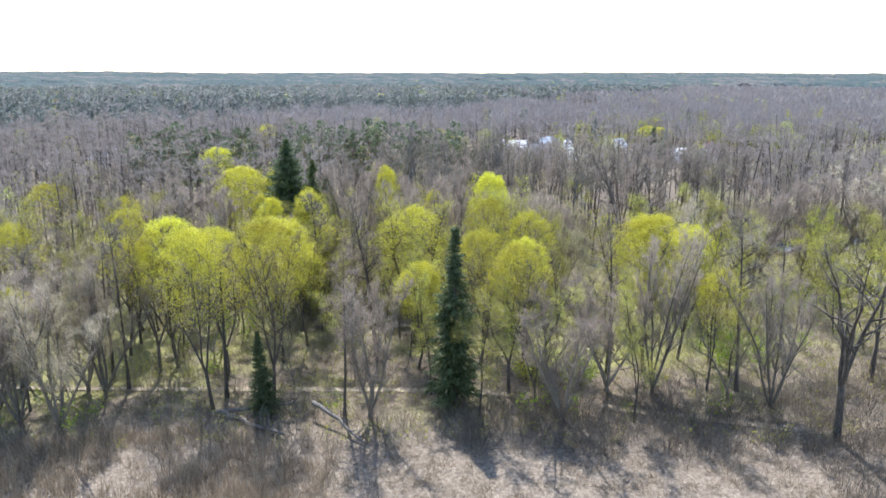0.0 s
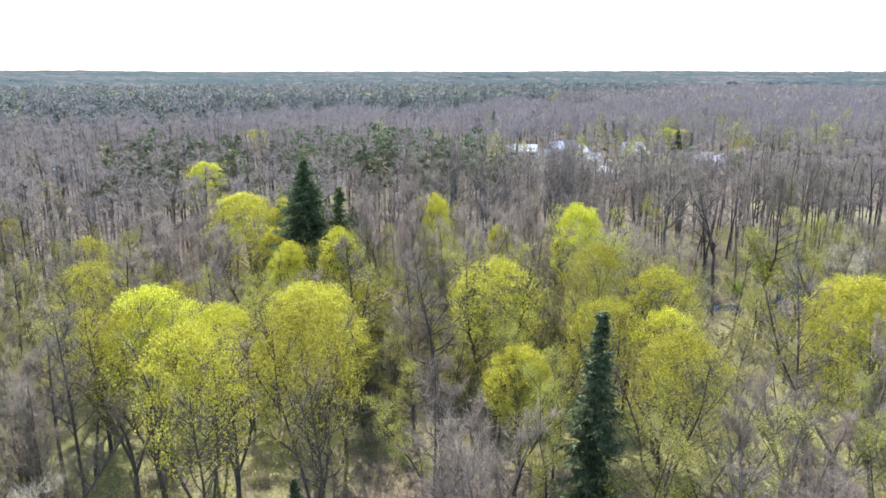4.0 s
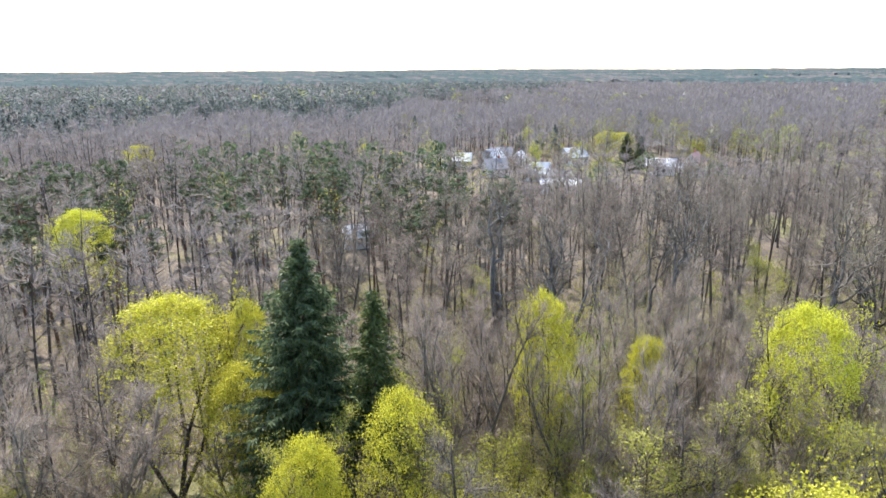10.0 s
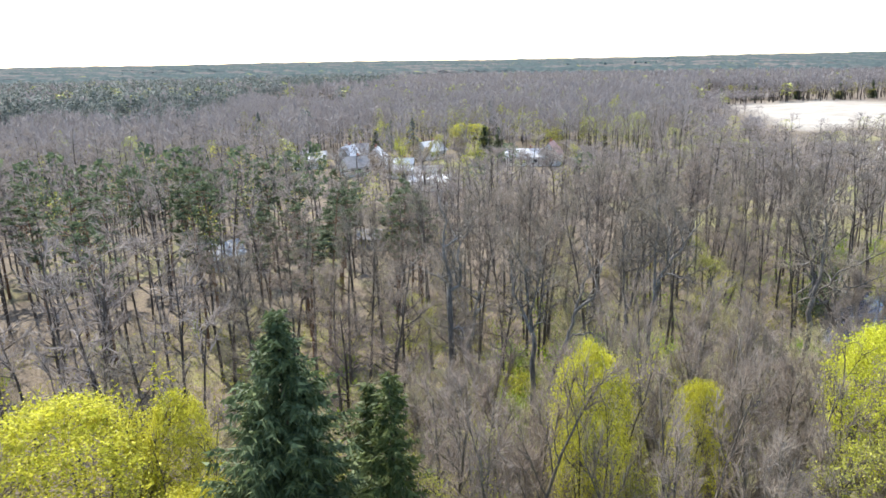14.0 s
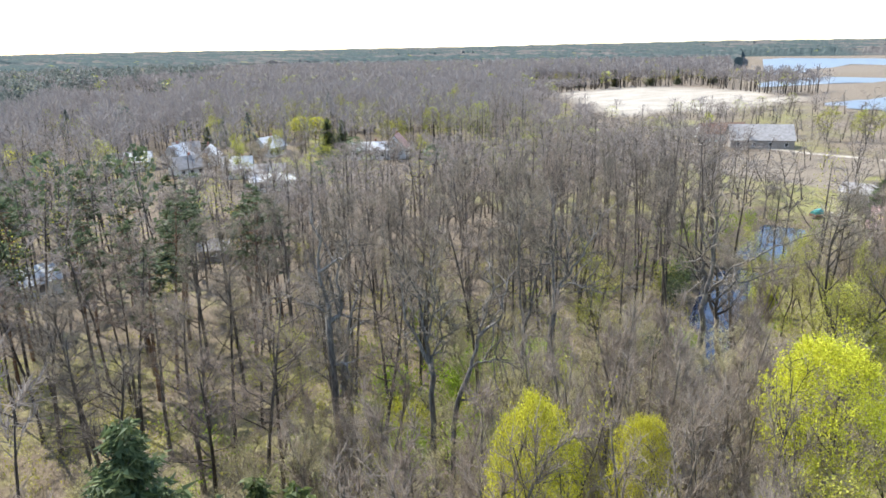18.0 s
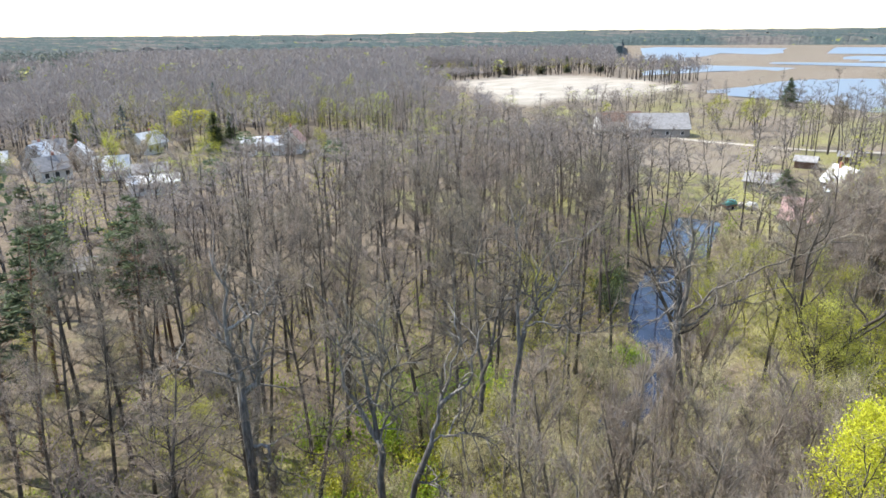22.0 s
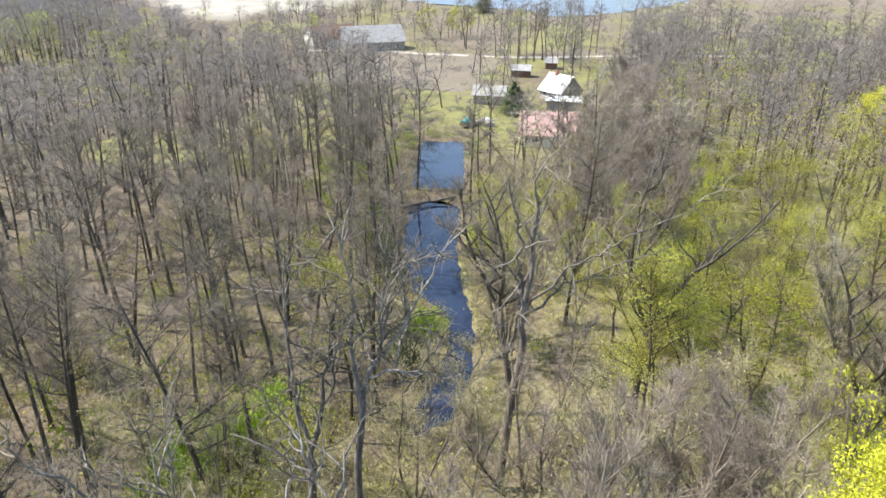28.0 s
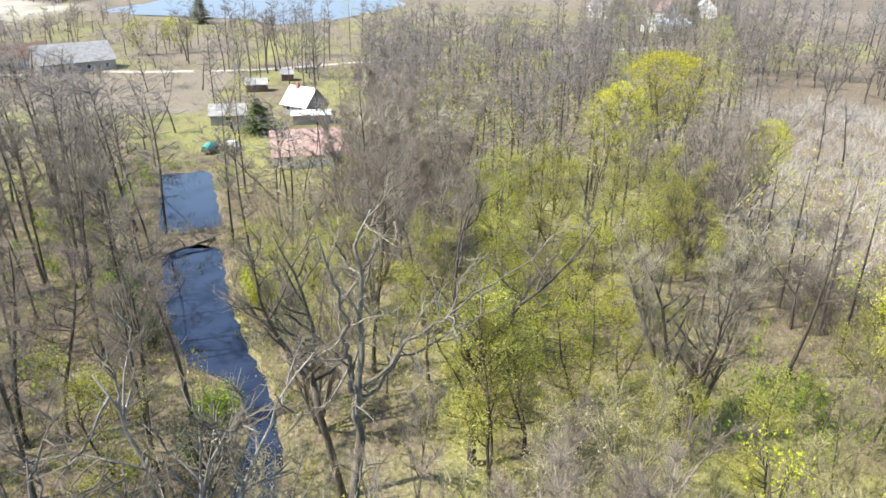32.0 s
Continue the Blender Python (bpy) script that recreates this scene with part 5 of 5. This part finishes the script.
def dry(x, y):
    return not (10 < x < 112 and 115 < y < 158) or to_stream(x, y) > 0.5


def brush_keep(x, y):
    if y < shore(x) - 1 or not dry(x, y) or not in_view(x, y):
        return 0
    n = 0.72 + 0.9 * noise.noise((x * 0.07, y * 0.07, 3))
    n += 0.3 * (1 - soft(3, 12, abs(y - shore(x) - 3)))
    return max(0, min(1, n)) * (0.25 if 93 < x < 205 and 124 < y < 205 or 14 < x < 58 and 103 < y < 126 else 0.9)


BR = [bush_template(600 + s, 1.9, 1.3, 16, 0, 0.1) for s in range(3)]
stuff_mesh("bare_undergrowth", BR, scatter(-75, 112, 56, 185, 1.8, brush_keep, 3) + scatter(112, 320, -40, 300, 5, lambda x, y: 0.7 * brush_keep(x, y + 40), 3, (0.9, 1.6)), [M_BRUSH, M_TWIG_BUD], "grey-brown leafless brushwood under the trees", "undergrowth")
BB = [bush_template(610 + s, 1.7, 1.2, 9, 34, 0.11) for s in range(3)]
stuff_mesh("budding_undergrowth", BB, scatter(-70, 112, 60, 180, 2.3, lambda x, y: 0.8 * brush_keep(x + 200, y + 40) if brush_keep(x, y) > 0 else 0, 3) + scatter(-45, 60, 122, 172, 2.3, lambda x, y: 0.5 if brush_keep(x, y) > 0 else 0, 3, (1.0, 2.1)), [M_TWIG_BUD, M_OLIVE], "tan and olive budding shrubs under the trees", "undergrowth")


def leafy_keep(x, y):
    k = 0.0
    for cx, cy, r in ((9, 139, 8), (17, 137, 6), (2, 131, 7), (60, 147, 6), (80, 155, 8), (92, 155, 6), (-5, 136, 6), (52, 101, 9), (38, 84, 9), (-28, 92, 8), (23, 137, 7), (57, 128, 4), (102, 152, 8)):
        k = max(k, 0.85 * (1 - soft(0.4 * r, r, math.hypot(x - cx, y - cy))))
    return max(k, 0.05) if brush_keep(x, y) > 0 or k > 0.3 and dry(x, y) else 0


OS = [bush_template(626 + s, 2.4, 1.6, 9, 120, 0.09) for s in range(3)]
stuff_mesh("leafing_shrubs", OS, scatter(8, 62, 99, 127, 2.4, lambda x, y: 0.24 if brush_keep(x, y) > 0 else 0, 3, (0.7, 1.9)) + scatter(-60, 30, 124, 165, 2.6, lambda x, y: 0.3 if brush_keep(x, y) > 0 else 0, 3, (0.6, 1.5)), [M_TWIG_BUD, M_OLIVE], "olive-green leafing shrubs on the wood's floor", "undergrowth")
BG = [bush_template(620 + s, 2.0, 1.3, 8, 95, 0.12) for s in range(3)]
stuff_mesh("green_undergrowth", BG, scatter(-60, 110, 62, 175, 2.2, leafy_keep, 3, (0.8, 2.0)), [M_TWIG, M_GREEN], "fresh green young shrubs under the trees", "undergrowth")

TB = [bush_template(630 + s, 3.0, 1.8, 26, 0, 0.1) for s in range(3)]
stuff_mesh("shore_thicket", TB, scatter(2, 66, 54, 80, 1.4, lambda x, y: 0.85 * (1 - soft(3, 8, abs(y - shore(x) - 4))), 3, (0.5, 1.2)) + scatter(32, 64, 44, 62, 1.5, lambda x, y: 0.8 if y < shore(x) - 1 and x > 33 + 0.25 * (y - 50) else 0, 3, (0.5, 1.1)) + scatter(-62, 2, 58, 74, 3.2, lambda x, y: 0.5 * (1 - soft(2, 6, abs(y - shore(x) - 3))), 3), [M_THICKET, M_TWIG_BUD], "dark leafless thicket along the marsh edge", "thicket")

# ---- grass and reeds ----
RD = [tuft_template(640 + s, 1.7, 0.8, 22, 0.05) for s in range(3)]


def reed_keep(x, y):
    s = shore(x)
    if x > 150 or y > s + 1.5:
        return 0
    return (0.85 if x < -14 else 0.6) * (0.55 + 0.9 * max(-0.4, noise.noise((x * 0.09, y * 0.09, 8))))


stuff_mesh("reed_bed", RD, scatter(-70, -10, 42, 64, 0.68, reed_keep, 3, (0.9, 1.5)) + scatter(-14, 45, 42, 64, 0.8, reed_keep, 3, (0.25, 0.6)) + scatter(45, 135, 20, 74, 1.7, reed_keep, 3, (0.9, 1.5)), [M_REED], "dry tan reeds of the marsh edge", "reeds")
SG = [tuft_template(650 + s, 0.55, 0.7, 16, 0.045) for s in range(3)]


def straw_keep(x, y):
    return 0 if not dry(x, y) or y < shore(x) - 12 else (-0.15 if x < 30 and y > 124 else 0.35) + 0.7 * noise.noise((x * 0.06, y * 0.06, 6)) + (0.4 if abs(to_stream(x, y) - 2.5) < 2 and x > 10 else 0)


stuff_mesh("dead_grass", SG, scatter(-62, 110, 46, 158, 1.5, straw_keep, 3), [M_STRAW], "pale matted dead grass tufts", "grass")
stuff_mesh("spring_grass", SG, scatter(-50, 112, 62, 162, 1.7, lambda x, y: 0 if not dry(x, y) or y < shore(x) + 1 else (0.05 if 6 < x < 76 and y > 130 else 0.3) + 0.9 * noise.noise((x * 0.05, y * 0.05, 16)), 3), [M_GRASS], "fresh green grass tufts on the wood's floor", "grass")


SP = [tuft_template(660 + s, 5.0, 1.6, 26, 0.06) for s in range(3)]
stuff_mesh("pale_saplings", SP, scatter(58, 150, 10, 72, 2.3, lambda x, y: 0 if y > shore(x) + 1 else 0.55 + 0.9 * noise.noise((x * 0.05, y * 0.05, 31)), 3, (0.5, 1.2)), [M_TWIG_PALE], "pale leafless saplings in the marsh", "saplings")

# ---- single bushes ----
def bush(name, label, x, y, h, r, mat, seed, n=1500):
    rng = np.random.default_rng(seed)
    ob = new(name)
    t, c = Geo(), Geo()
    m = 26
    a = rng.uniform(0, 2 * math.pi, m)
    base = np.stack([0.2 * np.cos(a), 0.2 * np.sin(a), np.zeros(m) - 0.1], 1)
    way = np.stack([r * 0.8 * np.cos(a) * rng.uniform(0.2, 1, m), r * 0.8 * np.sin(a) * rng.uniform(0.2, 1, m), h * rng.uniform(0.55, 1, m)], 1)
    for p, w in zip(base, way):
        tube(t, [p, p + w * 0.5 + np.array((0, 0, 0.15 * h)), p + w], [0.04, 0.025, 0.008], 3)
    k = rng.integers(0, m, n)
    leaves(c, base[k] + way[k] * rng.uniform(0.3, 1.0, (n, 1)) + rng.normal(size=(n, 3)) * 0.22 * r, 0.12, rng)
    part("stem_fan", t, M_BARK, ob)
    part("crown", c, mat, ob)
    ob.matrix_basis = pose(x, y, gz(x, y))
    return tagged(ob, label, "bush")


bush("bush", "fresh green bush at the wood's edge", 15.5, 73.5, 4.2, 3.2, M_GREEN, 700, 2600)
bush("bush", "fresh green bush beside the path", 10, 75, 3, 2.2, M_OLIVE, 705, 900)
bush("bush", "bright yellow-green bush on the stream bank", 57.6, 129.0, 6.0, 2.0, M_CHARTREUSE, 701, 5200)
bush("bush", "bright green bush under the leafless trees", 12.5, 137.5, 5.5, 3.0, M_GREEN, 702, 3200)
bush("bush", "yellow-green bush under the leafless trees", 3.9, 134.5, 6, 2.8, M_CHARTREUSE, 703, 3200)
bush("bush", "yellow-green bush under the leafless trees", 9.5, 130.5, 6.5, 2.8, M_CHARTREUSE, 704, 3400)
bush("bush", "bright green bush under the leafless trees", 16.5, 139, 5, 2.8, M_GREEN, 710, 3000)
bush("bush", "yellow-green bush under the leafless trees", 13.2, 131.5, 6, 2.6, M_CHARTREUSE, 711, 3000)
bush("bush", "bright green bush beside the stream's end", 23, 136.6, 4.6, 2.8, M_GREEN, 714, 3000)
bush("bush", "yellow-green bush beside the stream's end", 20.6, 132.6, 5, 2.6, M_CHARTREUSE, 715, 2600)
bush("bush", "bright green bush beside the stream's end", 20.2, 138.4, 4, 2.6, M_GREEN, 716, 2600)
for k, (x, y) in enumerate(((12.6, 128.5), (5.4, 128.2), (8.3, 123.2), (1.2, 131.4), (-3.2, 130.2))):
    bush("bush", "bright yellow-green bush below the forked trees", x, y, (6.5, 6, 7, 4.5, 4.5)[k], 2.9, (M_CHARTREUSE, M_GREEN)[k % 2], 740 + k, 3200)
bush("bush", "dull green bush under the leafless trees", 8, 142, 4.5, 2.8, M_GREEN, 712, 1800)
bush("bush", "green bush on the reedy island", 40.5, 129.9, 2.4, 2.1, M_GREEN, 706, 2200)
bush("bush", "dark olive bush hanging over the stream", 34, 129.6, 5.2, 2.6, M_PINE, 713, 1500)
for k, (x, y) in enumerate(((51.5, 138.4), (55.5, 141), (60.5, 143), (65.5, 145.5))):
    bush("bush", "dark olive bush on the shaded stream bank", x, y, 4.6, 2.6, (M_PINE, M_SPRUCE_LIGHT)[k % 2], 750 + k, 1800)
bush("bush", "dark leafless bush by the water", 56, 142.5, 4, 2.5, M_OLIVE, 707, 700)

# ---- fallen wood ----
M_LOG = bark_mat("fallen_bark", (0.05, 0.045, 0.04), (0.13, 0.115, 0.1), (0.26, 0.24, 0.21))


def fallen(name, label, a, b, r, seed, stubs=5, mat=None):
    rng = np.random.default_rng(seed)
    a, b = np.array(a, float), np.array(b, float)
    n = 6
    pts = [a + (b - a) * i / n + np.array((rng.normal() * 0.12, rng.normal() * 0.12, abs(rng.normal()) * 0.1)) for i in range(n + 1)]
    ob = new(name)
    g = Geo()
    tube(g, [p - a for p in pts], [r * (1 - 0.6 * i / n) for i in range(n + 1)], 8)
    part("trunk", g, mat or M_LOG, ob, smooth=True)
    for i in range(stubs):
        p, d = along(pts, rng.uniform(0.3, 0.98))
        s = Geo()
        w = rng.normal(size=3)
        w[2] = abs(w[2]) + 0.4
        w /= np.linalg.norm(w)
        tube(s, wander(p - a, w, rng.uniform(1.0, 2.6), 3, 0.25, -0.05, rng), [r * 0.35, r * 0.25, r * 0.15, 0.01], 4)
        part("branch", s, mat or M_LOG, ob)
    ob.matrix_basis = Matrix.Translation(a)
    return tagged(ob, label, "fallen tree")


fallen("fallen_log", "dark log lying across the stream as a dam", (71.5, 144.5, 0.1), (77.5, 138.2, 0.15), 0.28, 720, 2)
fallen("fallen_tree", "grey fallen trunk at the wood's edge", (-23.4, 66.2, 0.4), (-15.5, 61.6, 0.4), 0.34, 721, 7)
fallen("fallen_tree", "grey fallen trunk at the wood's edge", (-24, 66.0, 0.5), (-15.2, 67.4, 0.9), 0.26, 722, 5)
fallen("fallen_tree", "dark broken trunk leaning in the reeds", (-13.5, 66.2, 1.6), (-7.8, 60.8, 0.2), 0.24, 723, 5)
fallen("fallen_branch", "bleached broken branch on the ground", (5.2, 139.5, 2.2), (7.2, 137.4, 0.3), 0.14, 724, 4, M_BARK_PALE)
fallen("fallen_log", "dead log on the wood's floor", (14, 150, 0.1), (20, 148, 0.1), 0.2, 725, 3)
fallen("fallen_log", "dead log on the wood's floor", (30, 148, 0.1), (36, 151, 0.1), 0.2, 726, 3)
fallen("fallen_log", "dead log on the wood's floor", (46, 110, 0.1), (50, 106, 0.1), 0.18, 727, 3)
fallen("fallen_log", "dead log on the wood's floor", (-18, 92, 0.1), (-13, 95, 0.1), 0.2, 728, 3)

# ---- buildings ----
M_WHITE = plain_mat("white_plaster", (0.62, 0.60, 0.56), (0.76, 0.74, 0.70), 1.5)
M_GREYW = plain_mat("grey_boards", (0.22, 0.2, 0.18), (0.36, 0.33, 0.3), 3.0, stretch=(1, 1, 6))
M_BROWNW = plain_mat("brown_boards", (0.10, 0.06, 0.045), (0.2, 0.12, 0.085), 3.0, stretch=(1, 1, 6))
M_SHEET = plain_mat("pale_sheet_roof", (0.46, 0.47, 0.48), (0.66, 0.665, 0.67), 0.8, 0.4, 0.0)
M_ETERNIT = plain_mat("grey_fibre_roof", (0.20, 0.195, 0.195), (0.32, 0.31, 0.31), 1.2)
M_REDROOF = plain_mat("faded_red_roof", (0.28, 0.165, 0.15), (0.4, 0.275, 0.26), 1.0)
M_BLUEROOF = plain_mat("pale_blue_roof", (0.42, 0.52, 0.66), (0.55, 0.64, 0.76), 1.0, 0.4)
M_GLASS = plain_mat("window_glass", (0.03, 0.035, 0.04), (0.06, 0.065, 0.07), 1.0, 0.08)
M_BRICK = plain_mat("chimney_brick", (0.25, 0.1, 0.07), (0.42, 0.2, 0.14), 5.0)
M_TARP = plain_mat("teal_tarpaulin", (0.05, 0.22, 0.2), (0.1, 0.34, 0.3), 2.0, 0.4)
M_DOOR = plain_mat("door_wood", (0.08, 0.05, 0.035), (0.16, 0.1, 0.07), 3.0)


def house(name, label, x, y, rot, w, l, hw, hr, wall, roof, windows=3, chimney=True, door=True, category="house"):
    """A gabled building; w across the gable, l along the ridge (local x)."""
    ob = new(name)
    g = Geo()
    v = []
    for sx in (-1, 1):
        v += [(sx * l / 2, -w / 2, -0.4), (sx * l / 2, w / 2, -0.4), (sx * l / 2, w / 2, hw), (sx * l / 2, 0, hw + hr), (sx * l / 2, -w / 2, hw)]
    g.add(v, [(0, 1, 2, 3, 4), (9, 8, 7, 6, 5), (0, 4, 9, 5), (1, 6, 7, 2)])
    part("wall", g, wall, ob)
    for s in (-1, 1):
        r = Geo()
        o, t = 0.5, 0.14
        sl = hr / (w / 2)
        ey, ez = s * (w / 2 + o), hw - o * sl
        L = l / 2 + 0.4
        r.add([(-L, 0, hw + hr + 0.06), (L, 0, hw + hr + 0.06), (L, ey, ez + 0.06), (-L, ey, ez + 0.06),
               (-L, 0, hw + hr + 0.06 + t), (L, 0, hw + hr + 0.06 + t), (L, ey, ez + 0.06 + t), (-L, ey, ez + 0.06 + t)],
              [(0, 1, 2, 3), (7, 6, 5, 4), (0, 4, 5, 1), (1, 5, 6, 2), (2, 6, 7, 3), (3, 7, 4, 0)])
        part("roof", r, roof, ob)
    if chimney:
        c = Geo()
        box(c, l * 0.18, 0.3, hw + hr * 0.6, 0.6, 0.6, hr * 0.4 + 1.0)
        part("chimney", c, M_BRICK, ob)
    for s in (-1, 1):
        for i in range(windows):
            wx = (i + 0.5) / windows * l - l / 2
            f = Geo()
            box(f, wx, s * (w / 2 + 0.02), 0.9, 1.2, 0.1, 1.4)
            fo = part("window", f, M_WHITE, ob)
            p = Geo()
            box(p, wx, s * (w / 2 + 0.06), 1.0, 1.0, 0.06, 1.2)
            part("pane", p, M_GLASS, fo)
    for s in (-1, 1):
        if door and s < 0:
            d = Geo()
            box(d, s * (l / 2 + 0.03), 0.6, 0, 0.1, 1.0, 2.05)
            part("door", d, M_DOOR, ob)
        elif windows:
            d = Geo()
            box(d, s * (l / 2 + 0.03), 0, 1.0, 0.1, 1.2, 1.3)
            part("window", d, M_GLASS, ob)
    ob.matrix_basis = pose(x, y, gz(x, y), 0, 0, rot)
    return tagged(ob, label, category)


house("house", "white sheet-roofed cottage beside the lane", 149.5, 134.3, 53, 6.4, 7, 2.4, 3.2, M_GREYW, M_SHEET, 2)
house("shed", "low pale-roofed porch shed before the cottage", 139.5, 131.8, 95, 4, 7.5, 2.0, 0.5, M_GREYW, M_SHEET, 0, False, category="shed")
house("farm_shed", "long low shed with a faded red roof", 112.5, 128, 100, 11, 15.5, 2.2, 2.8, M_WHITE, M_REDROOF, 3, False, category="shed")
house("outhouse", "grey low outhouse with a fibre roof", 141, 149, 96, 5, 7, 2.2, 1.6, M_GREYW, M_ETERNIT, 1, False, category="shed")
house("shed", "small dark wooden shed on the lawn", 173, 148.5, 95, 3.5, 5, 2.0, 1.0, M_BROWNW, M_ETERNIT, 0, False, category="shed")
house("shed", "small dark hut near the lane", 189, 143, 95, 2.5, 3, 2.0, 0.8, M_BROWNW, M_ETERNIT, 0, False, category="shed")
house("barn", "large grey barn with a worn fibre roof", 206.5, 206, -52, 11, 20, 3.2, 4.4, M_GREYW, M_ETERNIT, 4, False, category="barn")
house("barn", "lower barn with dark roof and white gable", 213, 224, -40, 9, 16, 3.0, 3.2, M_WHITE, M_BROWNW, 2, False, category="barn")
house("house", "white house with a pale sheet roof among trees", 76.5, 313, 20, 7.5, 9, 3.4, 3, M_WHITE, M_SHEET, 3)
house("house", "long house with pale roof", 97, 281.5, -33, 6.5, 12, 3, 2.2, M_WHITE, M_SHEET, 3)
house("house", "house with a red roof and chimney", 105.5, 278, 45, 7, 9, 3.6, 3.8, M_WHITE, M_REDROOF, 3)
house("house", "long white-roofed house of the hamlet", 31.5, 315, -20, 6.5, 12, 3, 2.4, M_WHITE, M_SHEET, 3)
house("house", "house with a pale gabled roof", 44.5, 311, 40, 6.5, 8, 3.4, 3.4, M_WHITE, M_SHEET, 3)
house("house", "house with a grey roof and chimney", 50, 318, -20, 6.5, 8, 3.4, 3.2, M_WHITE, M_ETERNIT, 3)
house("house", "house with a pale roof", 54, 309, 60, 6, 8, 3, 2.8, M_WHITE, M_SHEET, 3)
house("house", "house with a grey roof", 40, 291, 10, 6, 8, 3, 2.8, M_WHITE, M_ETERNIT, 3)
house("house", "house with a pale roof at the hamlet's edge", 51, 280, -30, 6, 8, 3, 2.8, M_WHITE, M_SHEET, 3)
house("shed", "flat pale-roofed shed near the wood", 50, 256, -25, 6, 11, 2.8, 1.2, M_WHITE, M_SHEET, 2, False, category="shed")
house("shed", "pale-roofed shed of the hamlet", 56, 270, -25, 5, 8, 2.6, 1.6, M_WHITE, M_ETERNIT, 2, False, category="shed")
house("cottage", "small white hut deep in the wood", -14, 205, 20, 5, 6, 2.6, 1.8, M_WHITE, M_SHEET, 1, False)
house("shed", "pale shed roof among the leafless trees", 14, 205, -30, 3.5, 5, 2.2, 1.2, M_GREYW, M_ETERNIT, 1, False, category="shed")
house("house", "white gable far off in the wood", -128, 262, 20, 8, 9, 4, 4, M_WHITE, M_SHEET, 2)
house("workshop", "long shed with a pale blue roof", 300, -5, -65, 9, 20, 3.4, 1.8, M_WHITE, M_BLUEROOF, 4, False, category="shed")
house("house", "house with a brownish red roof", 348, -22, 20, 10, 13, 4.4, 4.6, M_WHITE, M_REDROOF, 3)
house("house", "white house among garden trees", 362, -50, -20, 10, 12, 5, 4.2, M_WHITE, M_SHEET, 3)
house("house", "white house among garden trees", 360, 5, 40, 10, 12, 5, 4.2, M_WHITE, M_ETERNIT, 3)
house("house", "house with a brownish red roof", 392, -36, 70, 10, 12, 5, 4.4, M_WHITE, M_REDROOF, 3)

# junk by the pond: a tarpaulin heap and stacked boards
ob = new("covered_trailer")
g = Geo()
box(g, 0, 0, 0.45, 1.7, 3.0, 0.5)
part("body", g, M_BROWNW, ob)
g = Geo()
tube(g, [(0, -1.5, 0.95), (0, 0, 1.25), (0, 1.5, 0.95)], [0.75, 0.8, 0.7], 8)
part("cover", g, M_TARP, ob, "teal tarpaulin")
for sx in (-0.95, 0.95):
    g = Geo()
    tube(g, [(sx - 0.1, 0, 0.32), (sx + 0.1, 0, 0.32)], [0.32, 0.32], 10)
    part("wheel", g, M_GLASS, ob)
ob.matrix_basis = pose(117, 147.6, gz(117, 147.6), 0, 0, 70)
tagged(ob, "small trailer under a teal tarpaulin by the pond", "trailer")
for i, (x, y, a) in enumerate(((119.6, 146, 20), (121.6, 144.6, 65), (118.6, 143.4, 100))):
    ob = new("board_stack")
    for k in range(5):
        g = Geo()
        box(g, 0.05 * (k % 2), 0.04 * (k % 3), 0.16 * k, 2.6 - 0.2 * k, 1.1, 0.12)
        part("board", g, (M_GREYW, M_SHEET, M_GREYW)[i], ob)
    ob.matrix_basis = pose(x, y, gz(x, y) + 0.02, 0, 0, a)
    tagged(ob, "weathered stack of boards on the grass", "boards", "board stacks")

# reeds on the island and along the stream's sunny bank
stuff_mesh("bank_reeds", RD, scatter(36, 48, 127.4, 132.6, 0.7, lambda x, y: 0.8 if dry(x, y) and math.hypot((x - 41) / 4.5, (y - 130.2) / 1.6) < 1 else 0, 3, (0.4, 0.9)) + scatter(44, 74, 124, 141, 0.7, lambda x, y: 0.8 if dry(x, y) and y < 132.2 + 0.37 * (x - 50.5) and to_stream(x, y) < 3.2 + 1.5 * noise.noise((x * 0.2, y * 0.2, 4)) else 0, 3, (0.5, 1.0)), [M_REED_PALE], "pale dry reeds along the stream bank", "reeds")
# tufts standing in the stream below the dam
WT = [tuft_template(670 + k, 0.7, 0.45, 14, 0.05) for k in range(3)]
stuff_mesh("water_plants", WT, [(x, y, -0.36, a, b, c, k) for x, y, _, a, b, c, k in scatter(50, 78, 128, 144, 0.9, lambda x, y: 0.0 if to_stream(x, y) > -0.4 else 0.5 if x > 67 and noise.noise((x * 0.5, y * 0.5, 2)) > 0.1 else 0.06, 3)], [M_GRASS], "small green and straw tufts standing in the stream", "water plants")
